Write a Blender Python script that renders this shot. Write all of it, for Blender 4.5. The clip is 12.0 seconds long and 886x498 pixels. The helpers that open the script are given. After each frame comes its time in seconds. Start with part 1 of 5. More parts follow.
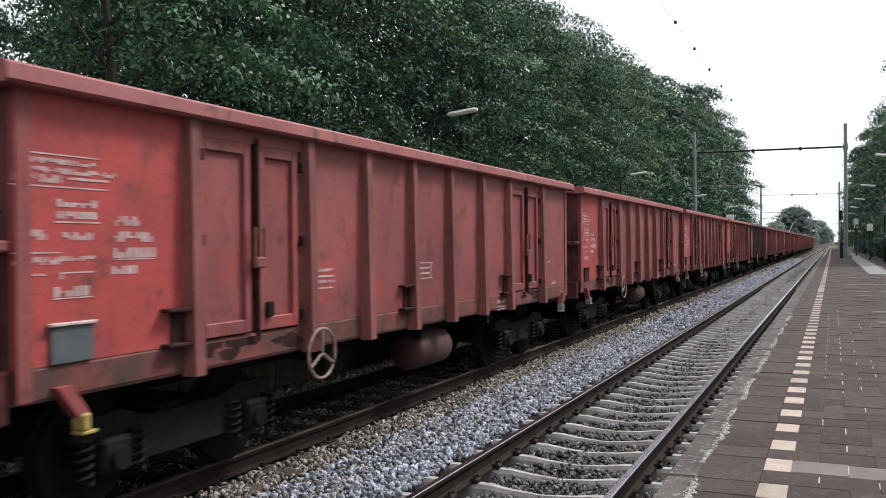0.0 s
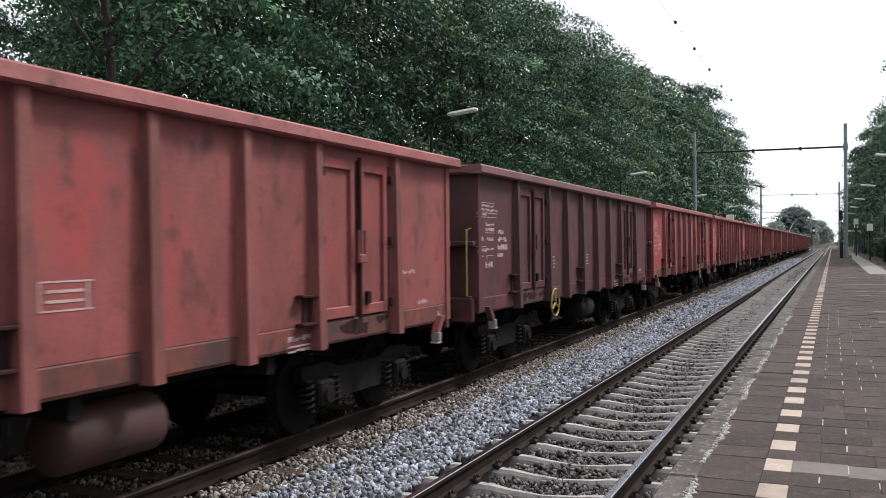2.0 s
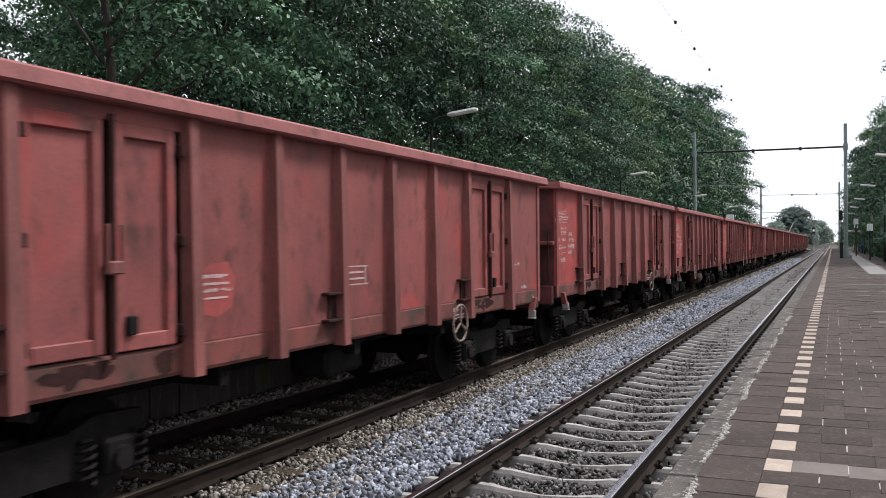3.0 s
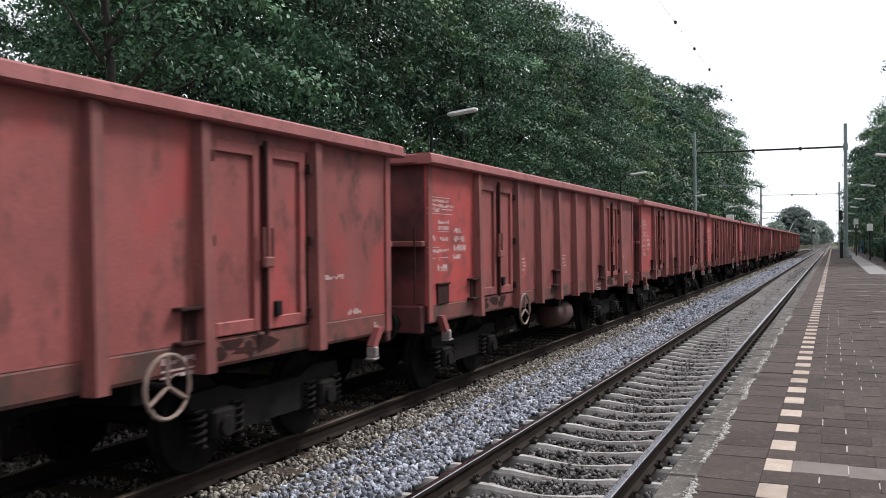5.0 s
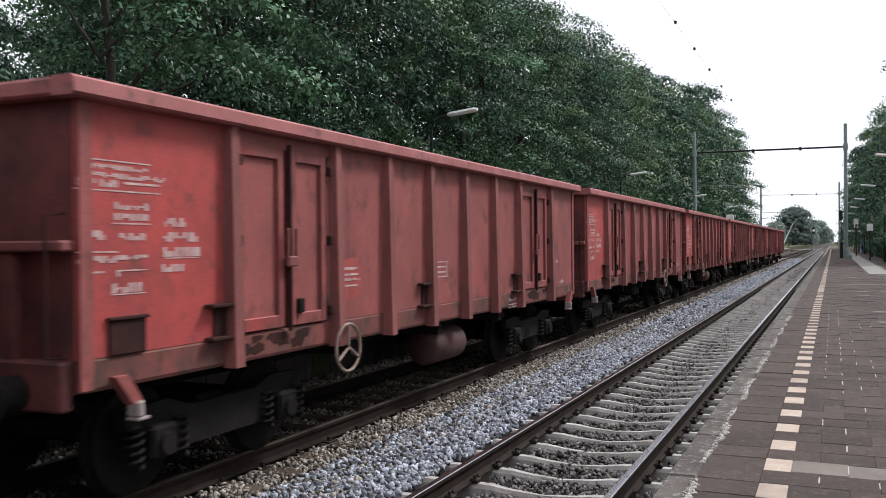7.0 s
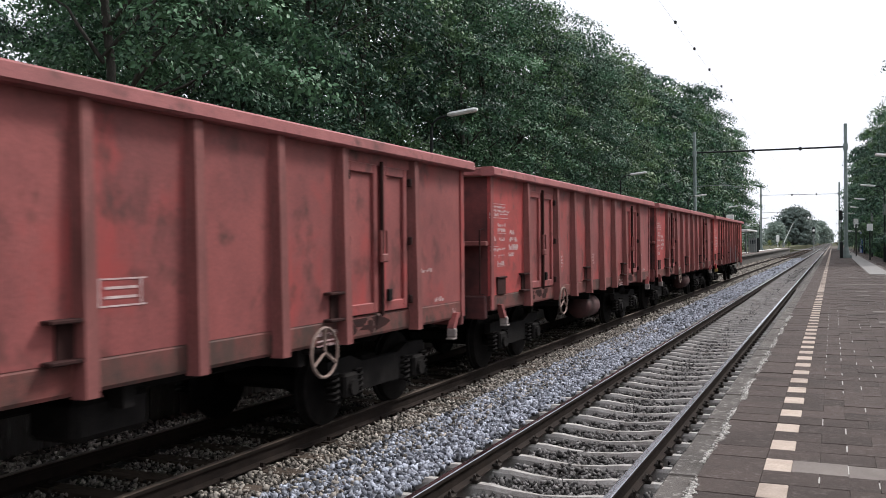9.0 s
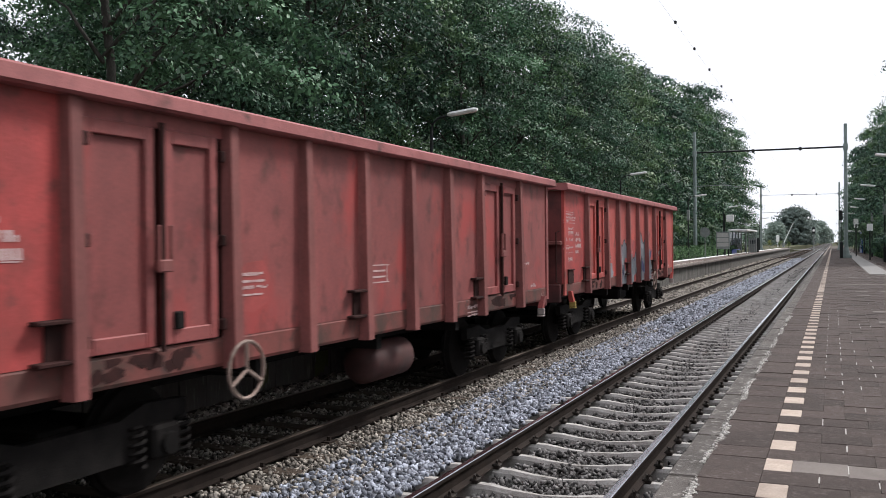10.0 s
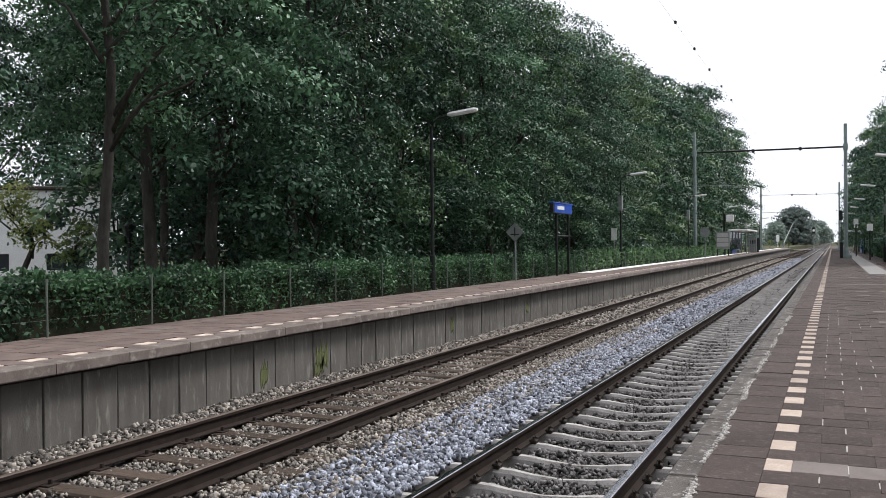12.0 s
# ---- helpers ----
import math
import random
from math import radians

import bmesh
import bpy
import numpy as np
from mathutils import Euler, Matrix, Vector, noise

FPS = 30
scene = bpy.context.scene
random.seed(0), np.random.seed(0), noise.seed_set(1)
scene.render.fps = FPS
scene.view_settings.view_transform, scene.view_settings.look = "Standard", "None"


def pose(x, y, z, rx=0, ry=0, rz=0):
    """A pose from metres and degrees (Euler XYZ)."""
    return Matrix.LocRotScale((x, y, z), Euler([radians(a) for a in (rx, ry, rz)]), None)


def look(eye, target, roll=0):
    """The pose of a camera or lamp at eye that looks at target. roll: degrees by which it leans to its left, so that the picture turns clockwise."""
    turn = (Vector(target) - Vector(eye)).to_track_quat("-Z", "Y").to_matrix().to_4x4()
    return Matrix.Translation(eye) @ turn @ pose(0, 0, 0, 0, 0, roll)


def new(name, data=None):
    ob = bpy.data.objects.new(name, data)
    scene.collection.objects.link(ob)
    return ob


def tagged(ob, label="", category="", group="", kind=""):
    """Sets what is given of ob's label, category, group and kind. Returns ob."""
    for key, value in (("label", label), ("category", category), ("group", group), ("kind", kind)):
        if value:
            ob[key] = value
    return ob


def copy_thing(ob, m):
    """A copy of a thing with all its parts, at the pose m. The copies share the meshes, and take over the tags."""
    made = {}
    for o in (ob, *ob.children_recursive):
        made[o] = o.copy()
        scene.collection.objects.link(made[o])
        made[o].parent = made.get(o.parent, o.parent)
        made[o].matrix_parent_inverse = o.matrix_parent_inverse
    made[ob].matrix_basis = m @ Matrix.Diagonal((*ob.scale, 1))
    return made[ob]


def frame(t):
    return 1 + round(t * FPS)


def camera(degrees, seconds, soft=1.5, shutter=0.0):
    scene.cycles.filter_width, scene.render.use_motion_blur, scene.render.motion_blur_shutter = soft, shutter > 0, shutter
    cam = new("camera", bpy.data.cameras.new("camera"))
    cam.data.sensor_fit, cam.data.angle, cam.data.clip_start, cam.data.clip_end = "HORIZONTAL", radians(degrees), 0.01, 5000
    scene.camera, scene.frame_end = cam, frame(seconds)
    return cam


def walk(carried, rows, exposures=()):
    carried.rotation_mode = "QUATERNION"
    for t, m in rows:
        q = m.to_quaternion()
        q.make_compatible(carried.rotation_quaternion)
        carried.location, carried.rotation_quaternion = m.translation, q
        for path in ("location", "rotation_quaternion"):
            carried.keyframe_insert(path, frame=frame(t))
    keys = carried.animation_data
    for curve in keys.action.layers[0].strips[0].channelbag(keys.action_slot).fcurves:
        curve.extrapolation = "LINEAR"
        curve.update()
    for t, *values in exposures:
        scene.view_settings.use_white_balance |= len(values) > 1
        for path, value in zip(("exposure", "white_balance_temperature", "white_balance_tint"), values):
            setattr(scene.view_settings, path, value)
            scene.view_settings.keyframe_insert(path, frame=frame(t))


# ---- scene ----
SECONDS = 12.0
cam = camera(53.1, SECONDS, 0.55, 0.07)
EYE = Vector((0.0, 0.0, 2.075))
YAW, TILT, LEAN = radians(23.75), radians(-0.26), -0.5
AIM = EYE + Vector((-math.sin(YAW) * math.cos(TILT), math.cos(YAW) * math.cos(TILT), math.sin(TILT)))
walk(cam, [(0.0, look(EYE, AIM, LEAN)), (SECONDS, look(EYE, AIM, LEAN))], [(0.0, 0.17), (SECONDS, 0.17)])

# ---- light: a bright overcast sky, soft sun ----
world = bpy.data.worlds.new("overcast")
scene.world = world
world.use_nodes = True
wn, wl = world.node_tree.nodes, world.node_tree.links
sky = wn.new("ShaderNodeTexSky")
sky.sky_type, sky.sun_disc = "NISHITA", False
sky.sun_elevation, sky.sun_rotation = radians(49), radians(37)
sky.air_density, sky.dust_density, sky.ozone_density = 1.0, 5.0, 1.0
grey = wn.new("ShaderNodeHueSaturation")
grey.inputs["Saturation"].default_value = 0.12
wl.new(sky.outputs[0], grey.inputs["Color"])
cover = wn.new("ShaderNodeMix")
cover.data_type = "RGBA"
cover.inputs["Factor"].default_value = 0.88
cover.inputs["B"].default_value = (8.75, 9.0, 9.9, 1.0)
wl.new(grey.outputs[0], cover.inputs["A"])
# an overcast sky is brighter overhead than near the horizon
toward = wn.new("ShaderNodeTexCoord")
axes = wn.new("ShaderNodeSeparateXYZ")
wl.new(toward.outputs["Generated"], axes.inputs[0])
height = wn.new("ShaderNodeMapRange")
height.inputs["From Min"].default_value, height.inputs["From Max"].default_value = 0.0, 1.0
height.inputs["To Min"].default_value, height.inputs["To Max"].default_value = 0.92, 1.22
wl.new(axes.outputs["Z"], height.inputs["Value"])
dome = wn.new("ShaderNodeVectorMath")
dome.operation = "SCALE"
wl.new(cover.outputs["Result"], dome.inputs[0])
wl.new(height.outputs["Result"], dome.inputs["Scale"])
wl.new(dome.outputs[0], wn["Background"].inputs["Color"])
wn["Background"].inputs["Strength"].default_value = 0.12
sun = new("sun", bpy.data.lights.new("sun", "SUN"))
sun.data.energy, sun.data.angle, sun.data.color = 3.1, radians(12), (1.0, 0.985, 0.965)
sun.matrix_world = look((19, 25, 36), (0, 0, 0))


# ---- mesh building ----
class Shape:
    """Collects faces; pieces are boxes, tubes, prisms and loose leaves."""

    def __init__(self):
        self.v, self.f = [], []

    def add(self, verts, faces):
        n = len(self.v)
        self.v.extend(verts)
        self.f.extend([tuple(i + n for i in f) for f in faces])
        return self

    def box(self, x0, x1, y0, y1, z0, z1, c=0.0):
        cx, cy, cz = (x0 + x1) / 2, (y0 + y1) / 2, (z0 + z1) / 2
        hx, hy, hz = abs(x1 - x0) / 2, abs(y1 - y0) / 2, abs(z1 - z0) / 2
        if c <= 0:
            vs = [(cx + a * hx, cy + b * hy, cz + d * hz) for a in (-1, 1) for b in (-1, 1) for d in (-1, 1)]
            return self.add(vs, [(0, 1, 3, 2), (4, 6, 7, 5), (0, 4, 5, 1), (2, 3, 7, 6), (0, 2, 6, 4), (1, 5, 7, 3)])
        c = min(c, hx * 0.9, hy * 0.9, hz * 0.9)
        vs, ids = [], {}
        for a in (-1, 1):
            for b in (-1, 1):
                for d in (-1, 1):
                    for k, p in enumerate(((hx, hy - c, hz - c), (hx - c, hy, hz - c), (hx - c, hy - c, hz))):
                        ids[a, b, d, k] = len(vs)
                        vs.append((cx + a * p[0], cy + b * p[1], cz + d * p[2]))
        fs = []
        for s in (-1, 1):
            fs.append([ids[s, b, d, 0] for b, d in ((-1, -1), (1, -1), (1, 1), (-1, 1))][::s])
            fs.append([ids[a, s, d, 1] for a, d in ((-1, -1), (-1, 1), (1, 1), (1, -1))][::s])
            fs.append([ids[a, b, s, 2] for a, b in ((-1, -1), (1, -1), (1, 1), (-1, 1))][::s])
        for s in (-1, 1):
            for q in (-1, 1):
                fs.append([ids[s, q, -1, 0], ids[s, q, -1, 1], ids[s, q, 1, 1], ids[s, q, 1, 0]][::-s * q])
                fs.append([ids[s, -1, q, 0], ids[s, 1, q, 0], ids[s, 1, q, 2], ids[s, -1, q, 2]][::s * q])
                fs.append([ids[-1, s, q, 1], ids[-1, s, q, 2], ids[1, s, q, 2], ids[1, s, q, 1]][::s * q])
                for d in (-1, 1):
                    fs.append([ids[s, q, d, 0], ids[s, q, d, 1], ids[s, q, d, 2]][::s * q * d])
        return self.add(vs, [tuple(f) for f in fs])

    def tube(self, points, radii, n=10, caps=True):
        pts = [Vector(p) for p in points]
        if not isinstance(radii, (list, tuple)):
            radii = [radii] * len(pts)
        vs, fs = [], []
        for i, p in enumerate(pts):
            way = (pts[min(i + 1, len(pts) - 1)] - pts[max(i - 1, 0)]).normalized()
            side = way.cross(Vector((0, 0, 1)) if abs(way.z) < 0.9 else Vector((1, 0, 0))).normalized()
            up = side.cross(way)
            for k in range(n):
                a = 2 * math.pi * k / n
                vs.append(tuple(p + (side * math.cos(a) + up * math.sin(a)) * radii[i]))
        for i in range(len(pts) - 1):
            for k in range(n):
                k1 = (k + 1) % n
                fs.append((i * n + k, i * n + k1, (i + 1) * n + k1, (i + 1) * n + k))
        if caps:
            fs.append(tuple(range(n))[::-1])
            fs.append(tuple(range((len(pts) - 1) * n, len(pts) * n)))
        return self.add(vs, fs)

    def prism(self, outline, y0, y1):
        """An outline of (x, z), drawn out along y."""
        n = len(outline)
        vs = [(x, y0, z) for x, z in outline] + [(x, y1, z) for x, z in outline]
        fs = [(i, (i + 1) % n, n + (i + 1) % n, n + i) for i in range(n)]
        return self.add(vs, fs + [tuple(range(n))[::-1], tuple(range(n, 2 * n))])

    def slab(self, outline, x0, x1):
        """An outline of (y, z), drawn out along x."""
        n = len(outline)
        vs = [(x0, y, z) for y, z in outline] + [(x1, y, z) for y, z in outline]
        fs = [(i, (i + 1) % n, n + (i + 1) % n, n + i) for i in range(n)]
        return self.add(vs, fs + [tuple(range(n))[::-1], tuple(range(n, 2 * n))])

    def ring(self, centre, r, thick, n=20, m=6):
        """A ring that faces along x."""
        pts = [(centre[0], centre[1] + r * math.cos(2 * math.pi * i / n), centre[2] + r * math.sin(2 * math.pi * i / n)) for i in range(n + 1)]
        return self.tube(pts, thick, m, False)

    def data(self, name, material, smooth=False, mend=True):
        me = bpy.data.meshes.new(name)
        me.from_pydata(self.v, [], self.f)
        if mend:
            bm = bmesh.new()
            bm.from_mesh(me)
            bmesh.ops.recalc_face_normals(bm, faces=bm.faces)
            bm.to_mesh(me)
            bm.free()
        if smooth:
            me.shade_smooth()
        me.materials.append(material)
        return me


def part(name, shape, material, parent, label="", smooth=False, at=None):
    me = shape if isinstance(shape, bpy.types.Mesh) else shape.data(name, material, smooth)
    ob = new(name, me)
    ob.parent = parent
    if at is not None:
        ob.matrix_basis = at
    return tagged(ob, label) if label else ob


def thing(name, label, category, group="", at=None, kind=""):
    ob = new(name)
    ob.empty_display_size = 0.2
    if at is not None:
        ob.matrix_basis = at
    return tagged(ob, label, category, group, kind)


def solid(name, shape, material, label, category, group="", kind="", smooth=False, mend=True):
    return tagged(new(name, shape.data(name, material, smooth, mend)), label, category, group, kind)


def cloud(name, base, faces, places, material):
    """Many small pieces as one mesh: base (k x 3 corners, turned by each piece's own matrix) and its faces."""
    me = bpy.data.meshes.new(name)
    n, k = len(places), len(base[0])
    me.vertices.add(n * k)
    me.vertices.foreach_set("co", places.reshape(-1).astype(np.float32))
    size = [len(f) for f in faces]
    loops = np.concatenate([np.array(f) for f in faces])
    every = (loops[None, :] + (np.arange(n) * k)[:, None]).reshape(-1)
    me.loops.add(len(every))
    me.loops.foreach_set("vertex_index", every.astype(np.int32))
    starts = np.cumsum([0] + size[:-1])
    me.polygons.add(n * len(faces))
    me.polygons.foreach_set("loop_start", (starts[None, :] + (np.arange(n) * len(loops))[:, None]).reshape(-1).astype(np.int32))
    me.update(calc_edges=True)
    me.materials.append(material)
    return me


def turned(base, centres, sizes, rng, flat=None):
    """Pieces like base at the centres, each turned at random; flat leans them towards level."""
    n = len(centres)
    q = rng.normal(size=(n, 4))
    if flat is not None:
        q[:, 1:3] *= flat
    q /= np.linalg.norm(q, axis=1)[:, None]
    w, x, y, z = q.T
    m = np.stack([1 - 2 * (y * y + z * z), 2 * (x * y - z * w), 2 * (x * z + y * w), 2 * (x * y + z * w), 1 - 2 * (x * x + z * z),
                  2 * (y * z - x * w), 2 * (x * z - y * w), 2 * (y * z + x * w), 1 - 2 * (x * x + y * y)], axis=1).reshape(n, 3, 3)
    pts = base[None, :, :] if base.ndim == 2 else base
    return np.einsum("nij,nkj->nki", m, np.broadcast_to(pts, (n, *pts.shape[1:])) * sizes[:, None, None]) + centres[:, None, :]


def facing(base, centres, sizes, normals, rng):
    """Pieces like base at the centres, each lying across its own normal, turned about it at random."""
    side = np.cross(normals, rng.normal(size=normals.shape))
    side /= np.linalg.norm(side, axis=1)[:, None] + 1e-9
    m = np.stack([side, np.cross(normals, side), normals], axis=2)
    return np.einsum("nij,kj->nki", m, base) * sizes[:, None, None] + centres[:, None, :]


# ---- materials ----
def surface(name, colours, scale=4.0, rough=0.7, metal=0.0, bump=0.2, grain=60.0, stretch=(1, 1, 1), stain=None, stain_scale=0.7, stain_amount=0.5, by_piece=0.0, by_island=0.0, bump_size=0.01, rough_spread=0.15, shine=0.3, spots=None, stain_range=(0.52, 0.72)):
    """A worn surface: two colours mixed by broad noise, fine grain, stains, piece-to-piece change, relief."""
    m = bpy.data.materials.new(name)
    m.use_nodes = True
    nd, ln = m.node_tree.nodes, m.node_tree.links
    bs = nd["Principled BSDF"]
    at = nd.new("ShaderNodeTexCoord")
    mp = nd.new("ShaderNodeMapping")
    mp.inputs["Scale"].default_value = stretch
    info = nd.new("ShaderNodeObjectInfo")
    shift = nd.new("ShaderNodeVectorMath")
    shift.operation = "MULTIPLY_ADD"
    shift.inputs[1].default_value = (37.0, 37.0, 37.0)
    ln.new(info.outputs["Random"], shift.inputs[0])
    ln.new(at.outputs["Object"], shift.inputs[2])
    ln.new(shift.outputs[0], mp.inputs["Vector"])

    def noisy(size, detail=5.0):
        t = nd.new("ShaderNodeTexNoise")
        t.inputs["Scale"].default_value, t.inputs["Detail"].default_value, t.inputs["Roughness"].default_value = size, detail, 0.62
        ln.new(mp.outputs[0], t.inputs["Vector"])
        return t.outputs["Fac"]

    def mixed(kind, fac, a, b):
        x = nd.new("ShaderNodeMix")
        x.data_type, x.blend_type = "RGBA", kind
        for socket, value in ((x.inputs["Factor"], fac), (x.inputs["A"], a), (x.inputs["B"], b)):
            if hasattr(value, "links"):
                ln.new(value, socket)
            else:
                socket.default_value = value if isinstance(value, float) else (*value, 1.0)
        return x.outputs["Result"]

    def ramp(fac, lo, hi):
        r = nd.new("ShaderNodeMapRange")
        r.inputs["From Min"].default_value, r.inputs["From Max"].default_value = lo, hi
        ln.new(fac, r.inputs["Value"])
        return r.outputs["Result"]

    col = mixed("MIX", ramp(noisy(scale), 0.3, 0.7), colours[0], colours[1])
    fine = noisy(grain, 3.0)
    col = mixed("MULTIPLY", 0.5, col, mixed("MIX", ramp(fine, 0.25, 0.75), (0.6, 0.6, 0.6), (1.4, 1.4, 1.4)))
    if stain:
        a = nd.new("ShaderNodeMath")
        a.operation = "MULTIPLY"
        a.inputs[1].default_value = stain_amount
        ln.new(ramp(noisy(stain_scale, 8.0), *stain_range), a.inputs[0])
        col = mixed("MIX", a.outputs[0], col, stain)
    if spots:
        col = mixed("MIX", ramp(noisy(spots[1], 4.0), 0.55, 0.72), col, spots[0])
    for amount, source in ((by_piece, info.outputs["Random"]), (by_island, None)):
        if amount > 0:
            if source is None:
                source = nd.new("ShaderNodeNewGeometry").outputs["Random Per Island"]
            v = nd.new("ShaderNodeMapRange")
            v.inputs["To Min"].default_value, v.inputs["To Max"].default_value = 1 - amount, 1 + amount
            ln.new(source, v.inputs["Value"])
            hs = nd.new("ShaderNodeHueSaturation")
            ln.new(v.outputs[0], hs.inputs["Value"])
            ln.new(col, hs.inputs["Color"])
            col = hs.outputs[0]
    ln.new(col, bs.inputs["Base Color"])
    r = nd.new("ShaderNodeMapRange")
    r.inputs["To Min"].default_value, r.inputs["To Max"].default_value = max(0.05, rough - rough_spread), min(1.0, rough + rough_spread)
    ln.new(fine, r.inputs["Value"])
    ln.new(r.outputs[0], bs.inputs["Roughness"])
    bs.inputs["Metallic"].default_value = metal
    bs.inputs["Specular IOR Level"].default_value = shine
    if bump > 0:
        b = nd.new("ShaderNodeBump")
        b.inputs["Strength"].default_value, b.inputs["Distance"].default_value = bump, bump_size
        ln.new(fine, b.inputs["Height"])
        ln.new(b.outputs[0], bs.inputs["Normal"])
    return m


def leafy(name, dark, light, glow=0.15):
    """Leaves: gloss outside, some light passing through, hue changing from leaf to leaf."""
    m = bpy.data.materials.new(name)
    m.use_nodes = True
    nd, ln = m.node_tree.nodes, m.node_tree.links
    bs, out = nd["Principled BSDF"], nd["Material Output"]
    isl = nd.new("ShaderNodeNewGeometry")
    at = nd.new("ShaderNodeTexCoord")
    t = nd.new("ShaderNodeTexNoise")
    t.inputs["Scale"].default_value, t.inputs["Detail"].default_value = 0.75, 3.0
    ln.new(at.outputs["Object"], t.inputs["Vector"])
    s = nd.new("ShaderNodeMath")
    s.operation = "MULTIPLY_ADD"
    s.inputs[1].default_value = 0.25
    ln.new(isl.outputs["Random Per Island"], s.inputs[0])
    ln.new(t.outputs["Fac"], s.inputs[2])
    r = nd.new("ShaderNodeMapRange")
    r.inputs["From Min"].default_value, r.inputs["From Max"].default_value = 0.42, 0.84
    ln.new(s.outputs[0], r.inputs["Value"])
    x = nd.new("ShaderNodeMix")
    x.data_type = "RGBA"
    ln.new(r.outputs[0], x.inputs["Factor"])
    x.inputs["A"].default_value, x.inputs["B"].default_value = (*dark, 1), (*light, 1)
    # each tree has its own tone
    own = nd.new("ShaderNodeObjectInfo")
    tone = nd.new("ShaderNodeHueSaturation")
    for socket, lo, hi in (("Hue", 0.475, 0.525), ("Value", 0.72, 1.28)):
        v = nd.new("ShaderNodeMapRange")
        v.inputs["To Min"].default_value, v.inputs["To Max"].default_value = (lo, hi) if socket == "Value" else (hi, lo)
        ln.new(own.outputs["Random"], v.inputs["Value"])
        ln.new(v.outputs[0], tone.inputs[socket])
    ln.new(x.outputs["Result"], tone.inputs["Color"])
    ln.new(tone.outputs[0], bs.inputs["Base Color"])
    bs.inputs["Roughness"].default_value = 0.5
    bs.inputs["Specular IOR Level"].default_value = 0.2
    tr = nd.new("ShaderNodeBsdfTranslucent")
    ln.new(tone.outputs[0], tr.inputs["Color"])
    mx = nd.new("ShaderNodeMixShader")
    mx.inputs[0].default_value = glow
    ln.new(bs.outputs[0], mx.inputs[1])
    ln.new(tr.outputs[0], mx.inputs[2])
    ln.new(mx.outputs[0], out.inputs["Surface"])
    return m


RUST = surface("rusty_rail_side", ((0.032, 0.023, 0.019), (0.020, 0.015, 0.013)), 6, 0.85, 0.0, 0.4, 90, shine=0.1)
STEEL = surface("polished_rail_head", ((0.42, 0.42, 0.45), (0.30, 0.30, 0.33)), 3, 0.2, 1.0, 0.03, 120, rough_spread=0.06)
DULL_STEEL = surface("dull_rail_head", ((0.16, 0.12, 0.10), (0.11, 0.085, 0.07)), 3, 0.5, 0.6, 0.1, 120)
CONCRETE = surface("sleeper_concrete", ((0.40, 0.375, 0.355), (0.25, 0.235, 0.22)), 5, 0.9, 0, 0.5, 70, stain=(0.13, 0.10, 0.08), stain_scale=2.5, by_piece=0.12)
WOOD = surface("tarred_sleeper_wood", ((0.10, 0.075, 0.058), (0.05, 0.038, 0.032)), 8, 0.9, 0, 0.6, 40, (1, 8, 8), by_piece=0.25, shine=0.1)
CLIP = surface("black_rail_clip", ((0.02, 0.018, 0.016), (0.04, 0.03, 0.025)), 20, 0.6, 0.3, 0.2, 80, shine=0.1)
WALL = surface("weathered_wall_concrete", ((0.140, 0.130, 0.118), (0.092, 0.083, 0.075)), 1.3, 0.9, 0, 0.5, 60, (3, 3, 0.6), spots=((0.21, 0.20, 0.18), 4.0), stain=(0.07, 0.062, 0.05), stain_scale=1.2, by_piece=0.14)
COPING = surface("coping_concrete", ((0.30, 0.26, 0.22), (0.20, 0.165, 0.14)), 3, 0.9, 0, 0.5, 60, stain=(0.11, 0.08, 0.065), stain_scale=1.5, by_piece=0.10)
PAVER = surface("brown_paver", ((0.080, 0.060, 0.053), (0.050, 0.038, 0.034)), 1.6, 0.85, 0, 0.9, 130, stain=(0.046, 0.036, 0.033), stain_scale=2.6, by_piece=0.16, by_island=0.10, spots=((0.115, 0.095, 0.085), 22.0), shine=0.2)
GREY_PAVER = surface("grey_paver", ((0.17, 0.145, 0.13), (0.12, 0.10, 0.09)), 3, 0.85, 0, 0.35, 90, by_piece=0.12)
MARK = surface("cream_marking_paver", ((0.44, 0.355, 0.295), (0.32, 0.255, 0.21)), 5, 0.8, 0, 0.3, 90, stain=(0.25, 0.18, 0.14), stain_scale=4, by_piece=0.12)
JOINT = surface("sandy_joint", ((0.13, 0.11, 0.095), (0.075, 0.062, 0.053)), 9, 0.95, 0, 0.5, 90, shine=0.1)
EARTH = surface("grassy_earth", ((0.05, 0.065, 0.025), (0.075, 0.06, 0.04)), 1.2, 0.95, 0, 0.6, 25, stain=(0.03, 0.045, 0.015), stain_scale=0.3, shine=0.1)
BALLAST = surface("ballast_bed", ((0.075, 0.07, 0.068), (0.035, 0.032, 0.03)), 14, 0.95, 0, 1.0, 22, bump_size=0.05, shine=0.1)
STONE = surface("ballast_stone", ((0.34, 0.36, 0.42), (0.12, 0.122, 0.135)), 10, 0.85, 0, 0.3, 60, by_island=0.85, shine=0.1)
DARK_STONE = surface("dark_dusty_stone", ((0.16, 0.15, 0.147), (0.06, 0.056, 0.054)), 10, 0.9, 0, 0.3, 60, by_island=0.85, shine=0.1)
BROWN_STONE = surface("rust_dusted_stone", ((0.30, 0.270, 0.238), (0.12, 0.105, 0.092)), 10, 0.9, 0, 0.3, 60, by_island=0.85, shine=0.1)
